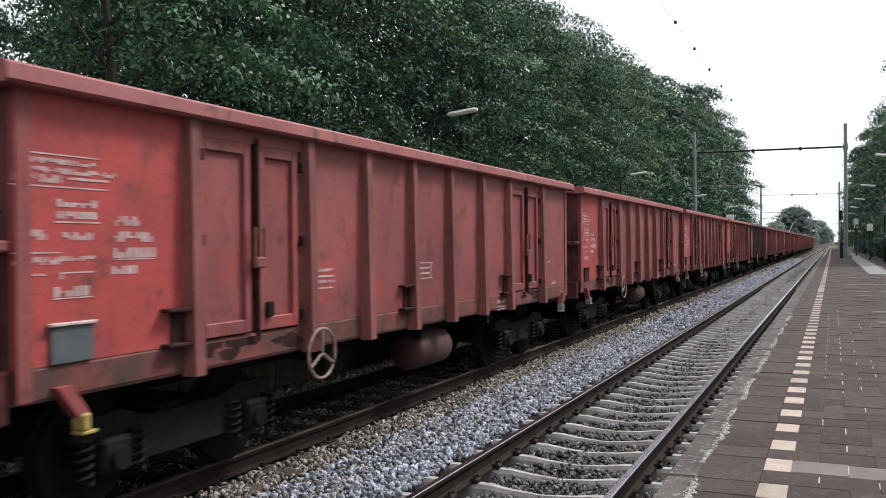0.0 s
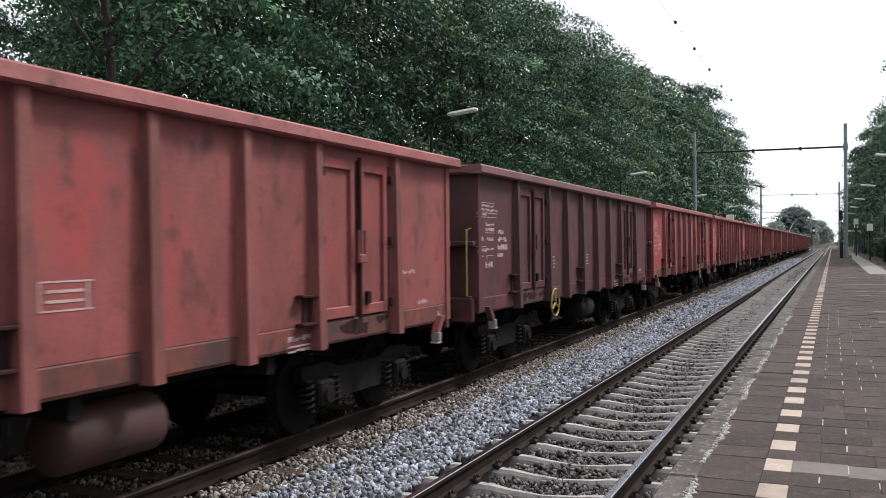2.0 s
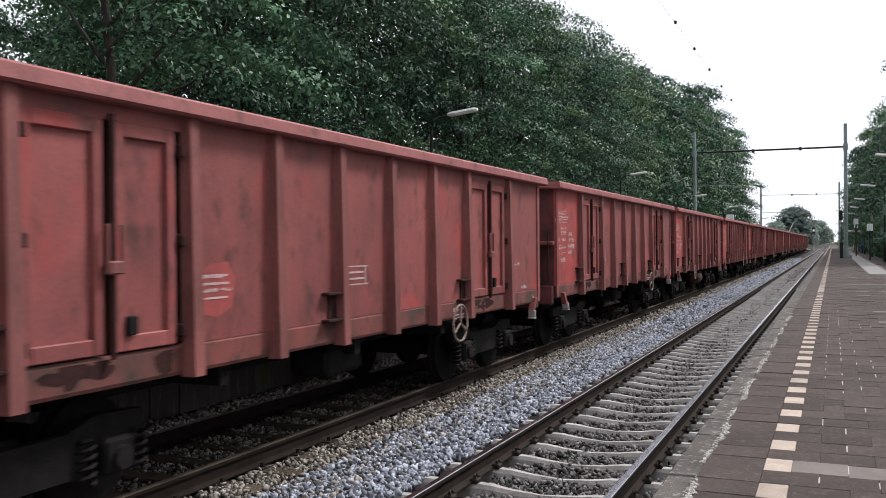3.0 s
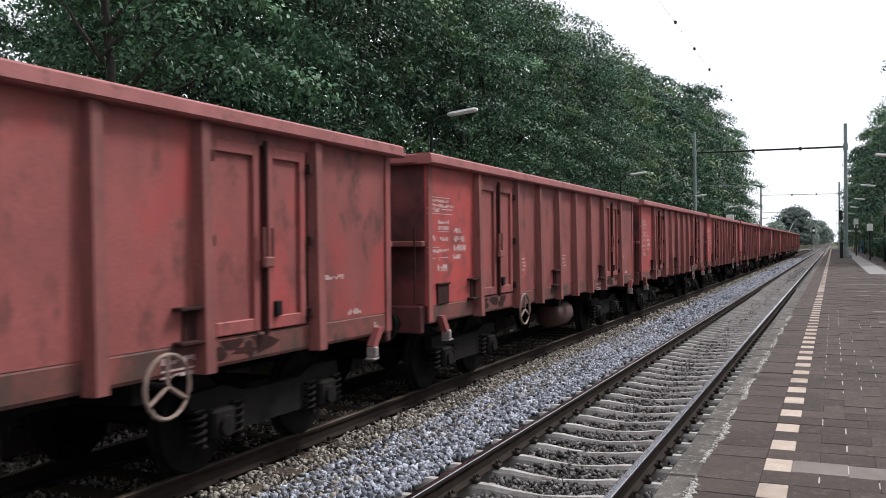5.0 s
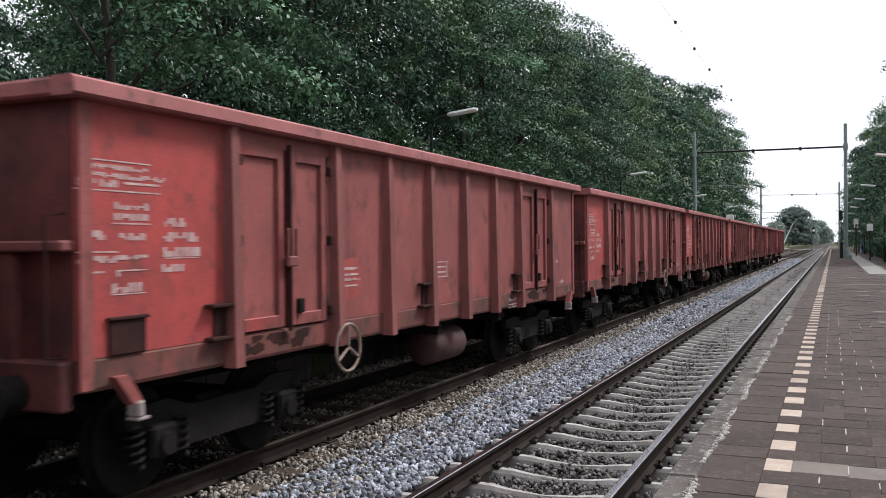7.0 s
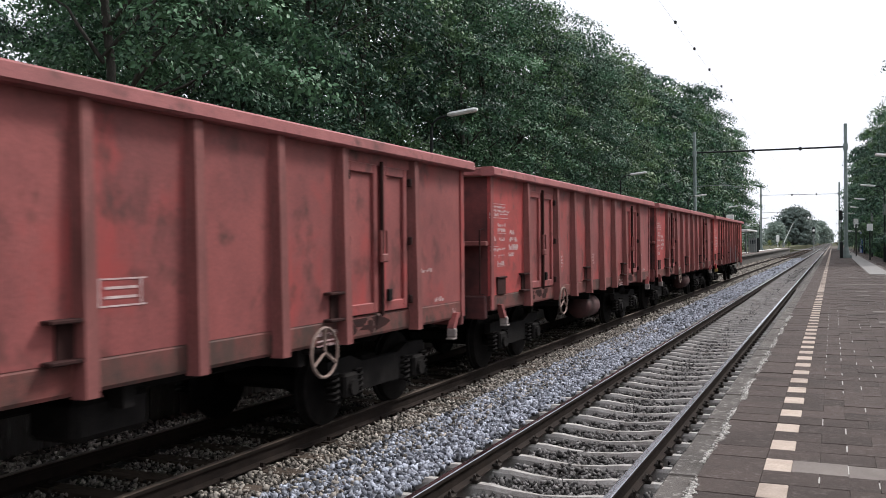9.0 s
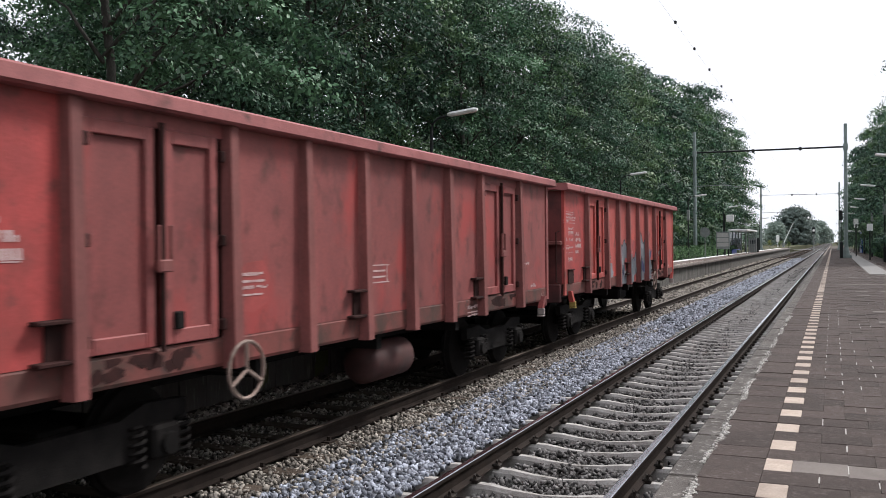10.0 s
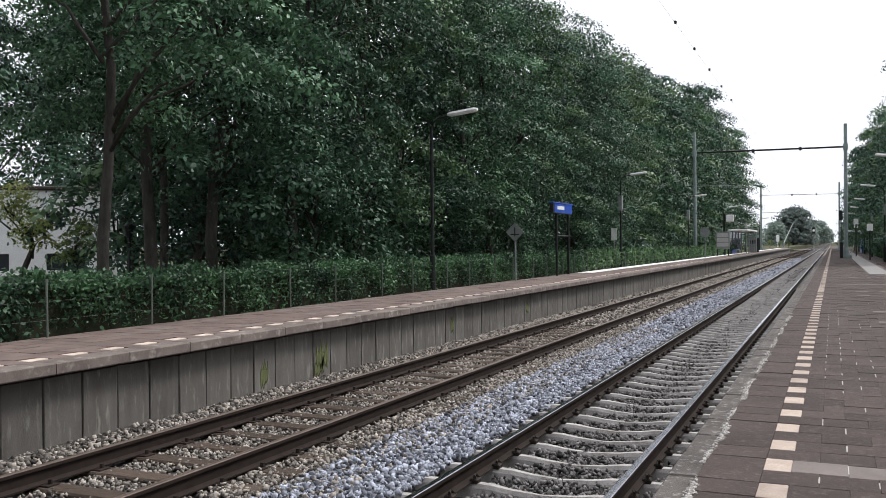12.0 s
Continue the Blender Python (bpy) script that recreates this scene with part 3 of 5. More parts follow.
for y, z, wide, high in ((11.47, 0.10, 0.10, 0.26), (13.17, 0.16, 0.19, 0.30), (13.08, 0.0, 0.15, 0.2), (18.9, 0.22, 0.09, 0.22), (24.4, 0.25, 0.12, 0.2)):
    for k in range(7):
        q, w = y + wide * (k - 3) / 3.5, wide / 5.5
        top, foot = z + high * r.uniform(0.3, 1.0), z - high * r.uniform(0.5, 1.0)
        patch = Shape().slab([(q - w * 0.6, foot + 0.05), (q + w * 0.3, foot), (q + w, z), (q + w * 0.4, top - 0.04), (q, top), (q - w, z + 0.03)], FAR_EDGE - 0.197, FAR_EDGE - 0.190)
        part("moss_streak", patch, MOSS, far_platform, "green moss growing on the wall")
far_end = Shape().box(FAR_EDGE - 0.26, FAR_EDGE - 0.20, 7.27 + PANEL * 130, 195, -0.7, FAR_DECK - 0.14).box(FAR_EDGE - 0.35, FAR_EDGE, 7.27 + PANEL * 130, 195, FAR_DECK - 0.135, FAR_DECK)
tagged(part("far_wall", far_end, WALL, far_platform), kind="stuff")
r = random.Random(12)
FAR_MARK = surface("pale_marking_tile", ((0.62, 0.52, 0.45), (0.45, 0.36, 0.30)), 5, 0.8, 0, 0.3, 90, stain=(0.28, 0.20, 0.16), stain_scale=3, by_piece=0.2)
dash = Shape().box(-0.07, 0.08, -0.147, 0.147, -0.05, 0.0, 0.004).data("marking_tile", FAR_MARK)
deck = Shape()
pale = Shape()
for j in range(-10, 320):
    y = 5.0 + 0.3 * j
    for k in range(7):
        x = FAR_EDGE - 0.505 - 0.302 * k
        if k == 0 and j % 2 == 0 and j < 200:
            part("marking_tile", dash, None, far_platform, at=pose(x, y, FAR_DECK + 0.001))
        else:
            (pale if r.random() < 0.03 or (k > 3 and r.random() < 0.12) else deck).box(x - 0.148, x + 0.148, y - 0.147, y + 0.147, FAR_DECK - 0.055, FAR_DECK + r.uniform(-0.004, 0.003))
tagged(part("deck_tiles", deck.data("deck_tiles", PINK_PAVER, False, False), None, far_platform), kind="stuff")
tagged(part("pale_deck_tiles", pale.data("pale_deck_tiles", GREY_PAVER, False, False), None, far_platform), kind="stuff")
# thin white box along the rear of the deck
part("pale_strip", Shape().box(-10.3, -9.65, 38, 195, FAR_DECK - 0.05, FAR_DECK + 0.012), PANEL_WHITE, far_platform, "narrow white strip at the back of the platform")
part("deck_end", Shape().box(-10.3, FAR_EDGE - 0.36, 101.3, 195, FAR_DECK - 0.06, FAR_DECK), PINK_PAVER, far_platform)


# ---- open goods wagons ----
PITCH, LONG = 14.04, 13.25
POSTS = [1.85, 3.62, 4.83, 6.03, 7.23, 8.43, 9.63, 11.40]   # upright side posts, from the leading end
DOORS = ((1.85, 3.62), (9.63, 11.40))
SILL_Z, RIM_Z, TOP_Z = 1.04, 3.13, 3.27
SIDE, OUT = 1.345, 1.445


def lettering(rows, y0, z0, x, unit=0.03):
    """Unreadable lettering as bars: rows of (offset y, offset z, length, height)."""
    s = Shape()
    for dy, dz, length, height in rows:
        length, height = length * 1.1, height * (1.2 if height >= 0.03 else 1.0)
        y, r = y0 + dy, random.Random(int(1000 * (dy + dz)))
        while y < y0 + dy + length - 0.004:
            w = length if height < 0.03 else min(r.uniform(0.018, 0.05), y0 + dy + length - y)
            a, b = (0.0, 0.0) if height < 0.03 else (r.choice((0.0, 0.0, 0.3)), r.choice((0.0, 0.0, 0.35)))
            s.box(x, x + 0.003, y, y + w, z0 + dz + height * a, z0 + dz + height * (0.85 - b))
            y += w + r.uniform(0.008, 0.02)
    return s


# offsets in metres from the wagon's leading end and from the rail: y, z, length, height
BIG_LETTERING = [(0.20, 2.71, 0.62, 0.012), (0.22, 2.65, 0.58, 0.035), (0.18, 2.585, 0.78, 0.04), (0.14, 2.52, 0.16, 0.055), (0.36, 2.52, 0.16, 0.055), (0.60, 2.55, 0.34, 0.02), (0.12, 2.49, 0.78, 0.012),
                 (0.50, 2.36, 0.33, 0.055), (0.50, 2.28, 0.33, 0.05), (0.48, 2.25, 0.36, 0.012), (0.55, 2.13, 0.24, 0.055), (0.16, 2.13, 0.22, 0.07), (0.13, 2.04, 0.36, 0.012), (0.14, 1.965, 0.34, 0.05), (0.18, 1.87, 0.20, 0.06),
                 (0.48, 1.985, 0.34, 0.035), (0.52, 1.90, 0.28, 0.012), (0.52, 1.84, 0.02, 0.06), (0.47, 1.74, 0.28, 0.07), (0.46, 1.725, 0.32, 0.01)]
SIDE_LETTERING = [(1.04, 2.24, 0.22, 0.07), (1.02, 2.12, 0.38, 0.075), (1.02, 2.0, 0.40, 0.075), (1.03, 1.985, 0.38, 0.01), (1.0, 1.88, 0.24, 0.06)]



def bogie(wagon, y):
    b = part("bogie", Shape().box(-0.9, 0.9, y - 0.2, y + 0.2, 0.42, 0.72, 0.03).box(-0.5, 0.5, y - 1.1, y + 1.1, 0.45, 0.6, 0.03), GRIME, wagon, "grimy black two-axle bogie")
    for side in (-1, 1):
        x = side * 1.0
        s = Shape().slab([(y - 1.25, 0.62), (y - 1.25, 0.78), (y - 0.75, 0.80), (y - 0.45, 0.70), (y + 0.45, 0.70), (y + 0.75, 0.80), (y + 1.25, 0.78), (y + 1.25, 0.62), (y + 0.55, 0.36), (y - 0.55, 0.36)], x - 0.05, x + 0.05)
        part("side_frame", s, GRIME, b)
        for w in (-0.9, 0.9):
            part("axle_box", Shape().box(x - 0.02, x + side * 0.16, y + w - 0.16, y + w + 0.16, 0.34, 0.62, 0.03).tube([(x + side * 0.12, y + w, 0.46), (x + side * 0.2, y + w, 0.46)], [0.11, 0.09], 12), GRIME, b)
            for d in (-0.27, 0.27):
                coil = [(x + side * 0.06 + 0.07 * math.cos(a), y + w + d + 0.07 * math.sin(a), 0.30 + 0.34 * a / 31.4) for a in [i * 31.4 / 30 for i in range(31)]]
                part("spring", Shape().tube(coil, 0.02, 4), GRIME, b)
    for w in (-0.9, 0.9):
        s = Shape().tube([(-0.95, y + w, 0.46), (0.95, y + w, 0.46)], 0.075, 10)
        for side in (-1, 1):
            s.tube([(side * 0.68, y + w, 0.46), (side * 0.72, y + w, 0.46), (side * 0.722, y + w, 0.46), (side * 0.80, y + w, 0.46), (side * 0.81, y + w, 0.46)], [0.49, 0.49, 0.46, 0.455, 0.40], 28)
        part("wheelset", s, GRIME, b)


def wagon_side(wagon, s, paint, post, rim, fresh, seed):
    """The side that faces the camera's platform (s = 1) in full, the other with its main parts."""
    r = random.Random(seed)
    stops = [0.15] + POSTS + [LONG - 0.15]
    for i, (a, b) in enumerate(zip(stops, stops[1:])):
        door = any(abs(a - d[0]) < 0.01 for d in DOORS)
        if door:
            continue
        m = fresh if i == 0 and s > 0 else paint
        q = Shape().box(s * (SIDE - 0.04), s * SIDE, a, b, SILL_Z + 0.24, RIM_Z)
        part("side_panel", q, m, wagon)
    for y in [0.15 + 0.06] + POSTS + [LONG - 0.15 - 0.06]:
        end = y < 1 or y > 13
        w = 0.06 if end else 0.064
        top = RIM_Z
        o = SIDE + 0.02 if end else OUT
        low = SILL_Z + 0.02 if end else SILL_Z - 0.02
        q = Shape().slab([(y - w, low), (y + w, low), (y + w, top), (y - w, top)], s * (SIDE - 0.01), s * o)
        if not end:
            q = Shape()
            # pressed hat section, deeper towards the foot
            vs = [(s * (SIDE - 0.01), y - w - 0.012, low), (s * (o + 0.02), y - w, low), (s * (o + 0.02), y + w, low), (s * (SIDE - 0.01), y + w + 0.012, low),
                  (s * (SIDE - 0.01), y - w - 0.02, top), (s * (o - 0.02), y - w + 0.01, top), (s * (o - 0.02), y + w - 0.01, top), (s * (SIDE - 0.01), y + w + 0.02, top)]
            q.add(vs, [(0, 1, 2, 3), (7, 6, 5, 4), (0, 4, 5, 1), (1, 5, 6, 2), (2, 6, 7, 3), (3, 7, 4, 0)])
        part("side_post", q, paint if end else post, wagon)
    for d0, d1 in DOORS:
        mid = (d0 + d1) / 2
        for a, b in ((d0 + 0.09, mid - 0.055), (mid + 0.055, d1 - 0.17)):
            q = Shape().box(s * (SIDE - 0.05), s * (SIDE - 0.012), a, b, SILL_Z + 0.26, RIM_Z - 0.12)
            leaf = part("door_leaf", q, paint, wagon)
            f = Shape()
            for y0, y1, z0, z1 in ((a, a + 0.1, SILL_Z + 0.26, RIM_Z - 0.12), (b - 0.1, b, SILL_Z + 0.26, RIM_Z - 0.12), (a + 0.1, b - 0.1, RIM_Z - 0.23, RIM_Z - 0.12), (a + 0.1, b - 0.1, SILL_Z + 0.26, SILL_Z + 0.38)):
                f.box(s * (SIDE - 0.02), s * (SIDE + 0.025), y0, y1, z0, z1, 0.008)
            part("door_frame", f, paint, leaf)
        # added near-black sheet stands for the dark interior behind the door gaps
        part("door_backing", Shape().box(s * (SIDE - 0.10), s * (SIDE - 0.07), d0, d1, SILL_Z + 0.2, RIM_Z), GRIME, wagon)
        q = Shape().box(s * (SIDE - 0.04), s * (SIDE + 0.01), d0, d1, RIM_Z - 0.12, RIM_Z)
        part("door_lintel", q, paint, wagon)
        if s > 0:
            q = Shape().tube([(SIDE + 0.05, mid, SILL_Z + 0.22), (SIDE + 0.05, mid, RIM_Z - 0.08)], 0.024, 8)
            bar = part("locking_bar", q, STEP_RUST if post == POST else post, wagon)
            part("lock_handle", Shape().box(SIDE + 0.03, SIDE + 0.10, mid - 0.07, mid + 0.07, 1.88, 1.98, 0.012).box(SIDE + 0.06, SIDE + 0.09, mid - 0.085, mid - 0.055, 1.88, 2.25, 0.008).box(SIDE + 0.06, SIDE + 0.09, mid + 0.055, mid + 0.085, 1.88, 2.25, 0.008), post, bar, "painted steel lock handle")
            for z in (1.36, 2.08, 2.80):
                for y in (d0 + 0.08, d1 - 0.16):
                    part("door_hinge", Shape().box(SIDE - 0.01, SIDE + 0.07, y, y + 0.05, z, z + 0.10, 0.01), STEP_RUST, wagon)
            part("door_catch", Shape().box(SIDE, SIDE + 0.06, mid + 0.15, mid + 0.25, SILL_Z + 0.38, SILL_Z + 0.52, 0.01), GRIME, wagon)
        if s > 0:
            for k in range(9):
                y, z = r.uniform(d0 + 0.15, d1 - 0.2), r.choice((SILL_Z + 0.20, SILL_Z + 0.14, SILL_Z + 0.10))
                wide, high = r.uniform(0.06, 0.22), r.uniform(0.03, 0.09)
                pts = [(y + wide * math.cos(t) * r.uniform(0.6, 1.2), min(SILL_Z + 0.218, z + high * math.sin(t) * r.uniform(0.5, 1.3))) for t in [2 * math.pi * q / 9 for q in range(9)]]
                part("grime_splash", Shape().slab(pts, SIDE + 0.002, SIDE + 0.0052 + 0.0004 * k), STEP_RUST, wagon, "dark greasy splash on the sill")
    # longitudinal sill with its lip
    part("side_sill", Shape().prism([(s * (SIDE - 0.12), SILL_Z), (s * (SIDE - 0.01), SILL_Z), (s * (SIDE + 0.004), SILL_Z + 0.03), (s * (SIDE + 0.004), SILL_Z + 0.22), (s * (SIDE - 0.01), SILL_Z + 0.245), (s * (SIDE - 0.12), SILL_Z + 0.245)], 0.2, LONG - 0.2), paint if paint == MAROON else SILL_PAINT, wagon)
    part("top_rim", Shape().prism([(s * (SIDE - 0.08), RIM_Z), (s * 1.46, RIM_Z), (s * 1.485, RIM_Z + 0.02), (s * 1.475, TOP_Z - 0.02), (s * 1.45, TOP_Z), (s * (SIDE - 0.08), TOP_Z)], 0.0, LONG), rim, wagon)


def wagon(paint, post, rim, fresh, seed, tank, label, graffiti=False, plate=None, wheel=3.66):
    w = thing("goods_wagon", label, "railway wagon", "wagons of the goods train")
    r = random.Random(seed)
    for s in (1, -1):
        wagon_side(w, s, paint, post, rim, fresh, seed)
    for y, out in ((0.15, -1), (LONG - 0.15, 1)):
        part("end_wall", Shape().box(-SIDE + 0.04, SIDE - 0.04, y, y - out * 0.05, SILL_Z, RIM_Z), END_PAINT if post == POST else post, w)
        part("end_rim", Shape().box(-1.29, 1.29, y - out * 0.05, y + out * 0.145, RIM_Z + 0.004, TOP_Z - 0.004, 0.02), rim, w)
        part("end_ledge", Shape().box(-SIDE + 0.06, SIDE - 0.02, y + out * 0.002, y + out * 0.13, 2.05, 2.13, 0.015), post, w)
        for x in (-0.75, 0.75):
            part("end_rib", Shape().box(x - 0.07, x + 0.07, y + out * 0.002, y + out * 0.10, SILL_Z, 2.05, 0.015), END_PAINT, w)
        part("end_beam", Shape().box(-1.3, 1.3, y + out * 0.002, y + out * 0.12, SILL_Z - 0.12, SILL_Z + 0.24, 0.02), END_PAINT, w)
        for x in (-0.875, 0.875):
            b = part("buffer", Shape().tube([(x, y + out * 0.12, 1.05), (x, y + out * 0.40, 1.05)], [0.13, 0.11], 14), GRIME, w, "black round buffer")
            part("buffer_head", Shape().tube([(x, y + out * 0.38, 1.05), (x, y + out * 0.41, 1.05), (x, y + out * 0.435, 1.05)], [0.10, 0.24, 0.22], 18), GRIME, b)
        part("coupling", Shape().box(-0.06, 0.06, y + out * 0.12, y + out * 0.42, 0.92, 1.04, 0.02), GRIME, w)
        a = y - out * 0.24
        arm = part("step_bracket", Shape().slab([(a - out * 0.04, 1.13), (a - out * 0.17, 1.13), (a - out * 0.31, 0.93), (a - out * 0.22, 0.90)], SIDE - 0.02, SIDE + 0.07), paint, w)
        part("step_tip", Shape().box(SIDE - 0.03, SIDE + 0.10, a - out * 0.235, a - out * 0.31, 0.80, 0.925, 0.015).box(SIDE - 0.02, SIDE + 0.10, a - out * 0.23, a - out * 0.36, 0.775, 0.80, 0.006), YELLOW if seed in (1, 4) and out < 0 else MARKS_DULL, arm, "worn painted step tip")
        part("corner_rail", Shape().tube([(1.25, y + out * 0.03, 1.3), (1.25, y + out * 0.2, 1.32), (1.25, y + out * 0.2, 2.3), (1.25, y + out * 0.03, 2.32)], 0.013, 6), YELLOW if seed == 3 else STEP_RUST, w)
    part("floor", Shape().box(-1.3, 1.3, 0.21, LONG - 0.21, 1.12, 1.2), GRIME, w)
    part("centre_beam", Shape().box(-0.3, 0.3, 0.25, LONG - 0.25, 0.75, 1.1, 0.02), GRIME, w)
    for y in (4.2, 6.6, 9.0):
        part("cross_beam", Shape().box(-1.25, 1.25, y - 0.06, y + 0.06, 0.85, 1.1), GRIME, w)
    for y in (2.15, LONG - 2.15):
        bogie(w, y)
    if plate:
        q = part("label_holder", Shape().box(SIDE, SIDE + 0.025, 0.42, 0.80, 1.28, 1.54, 0.008), plate, w, "dark grey steel label plate" if plate == PLATE else "rusty brown label plate")
        part("holder_frame", Shape().box(SIDE, SIDE + 0.045, 0.40, 0.82, 1.54, 1.565, 0.006), WHITE if plate == PLATE else STEP_RUST, q)
    part("lettering", lettering(BIG_LETTERING, 0.0, 0.0, SIDE + 0.001), WHITE, w, "worn white lettering bars")
    for row in SIDE_LETTERING:
        part("side_lettering", lettering([row], 0.0, 0.0, SIDE + 0.001), WHITE, w)
    part("paint_patch", Shape().slab([(3.74, 1.52), (3.98, 1.47), (4.2, 1.55), (4.24, 1.8), (4.14, 1.95), (3.9, 1.93), (3.76, 1.86)], SIDE - 0.001, SIDE + 0.001), PATCH if paint == RED else fresh, w, "patch of fresher paint")
    part("small_marking", lettering([(0, 0.15, 0.3, 0.03), (0, 0.09, 0.32, 0.025), (0, 0.03, 0.36, 0.03), (0, -0.03, 0.3, 0.02)], 3.80, 1.66, SIDE + 0.002), WHITE, w)
    part("panel_marking", lettering([(0, 0.2, 0.44, 0.015), (0, 0, 0.44, 0.015), (0, 0, 0.015, 0.21), (0.425, 0, 0.015, 0.21), (0.06, 0.13, 0.3, 0.025), (0.06, 0.06, 0.3, 0.025)], 6.20, 1.64, SIDE + 0.001), WHITE, w)
    for row in ((0, 0, 0.2, 0.05), (0.25, 0, 0.14, 0.05), (0.5, -0.40, 0.26, 0.06), (1.1, -0.62, 0.1, 0.09)):
        part("end_marking", lettering([row], 11.60, 1.72, SIDE + 0.001), WHITE, w)
    part("sill_marking", lettering([(0, 0, 0.36, 0.05), (0, -0.06, 0.36, 0.02), (0, -0.11, 0.36, 0.03)], 9.15, 1.14, SIDE + 0.006), WHITE, w)
    # ladder steps between the posts
    for y in (1.64, 5.82, 9.42):
        s = Shape()
        for z in (1.28, 1.56):
            s.box(SIDE, SIDE + 0.10, y - 0.14, y + 0.155, z, z + 0.03, 0.006)
        # dark plate drawn in for the dark recess between the bars
        s.box(SIDE, SIDE + 0.02, y - 0.02, y + 0.155, 1.31, 1.56)
        part("side_step", s, STEP_RUST, w, "dark rusty steel foothold with a dark plate filling its recess")
    # hand brake wheel
    hub = part("brake_wheel", Shape().ring((1.50, wheel, 1.0), 0.25, 0.017), YELLOW if seed == 3 else BRAKE_PALE, w, "pale spoked brake wheel")
    for i in range(3):
        a = radians(90 + 120 * i)
        part("spoke", Shape().tube([(1.50, wheel, 1.0), (1.50, wheel + 0.245 * math.cos(a), 1.0 + 0.245 * math.sin(a))], 0.017, 6), YELLOW if seed == 3 else BRAKE_PALE, hub)
    part("brake_shaft", Shape().tube([(0.9, wheel, 1.0), (1.51, wheel, 1.0)], 0.03, 8), GRIME, w)
    if tank:
        t = Shape().tube([(1.0, 6.55, 0.66), (1.0, 6.61, 0.66), (1.0, 7.56, 0.66), (1.0, 7.62, 0.66)], [0.18, 0.25, 0.25, 0.18], 20)
        part("air_tank", t, GRIME if seed == 3 else TANK, w, "grimy cylindrical brake air tank", True)
    else:
        part("brake_cylinder", Shape().box(0.6, 1.1, 6.2, 7.0, 0.62, 0.95, 0.05), GRIME, w)
    if graffiti:
        paint_graffiti(w)
    return w


MARKS_DULL = surface("pale_handle_paint", ((0.34, 0.29, 0.27), (0.22, 0.18, 0.17)), 6, 0.7)
BRAKE_PALE = surface("pale_brake_paint", ((0.30, 0.22, 0.185), (0.17, 0.115, 0.095)), 6, 0.7)
GREY_SPRAY = surface("grey_blue_spray", ((0.17, 0.18, 0.20), (0.115, 0.122, 0.14)), 4, 0.5, 0, 0.05)
PALE_SPRAY = surface("pale_grey_spray", ((0.27, 0.28, 0.30), (0.19, 0.20, 0.22)), 4, 0.5, 0, 0.05)
BLUE_SPRAY = surface("dark_blue_spray", ((0.03, 0.045, 0.14), (0.02, 0.025, 0.07)), 4, 0.5, 0, 0.05)
BLACK_SPRAY = surface("black_spray", ((0.02, 0.02, 0.022), (0.03, 0.03, 0.03)), 4, 0.5, 0, 0.05)


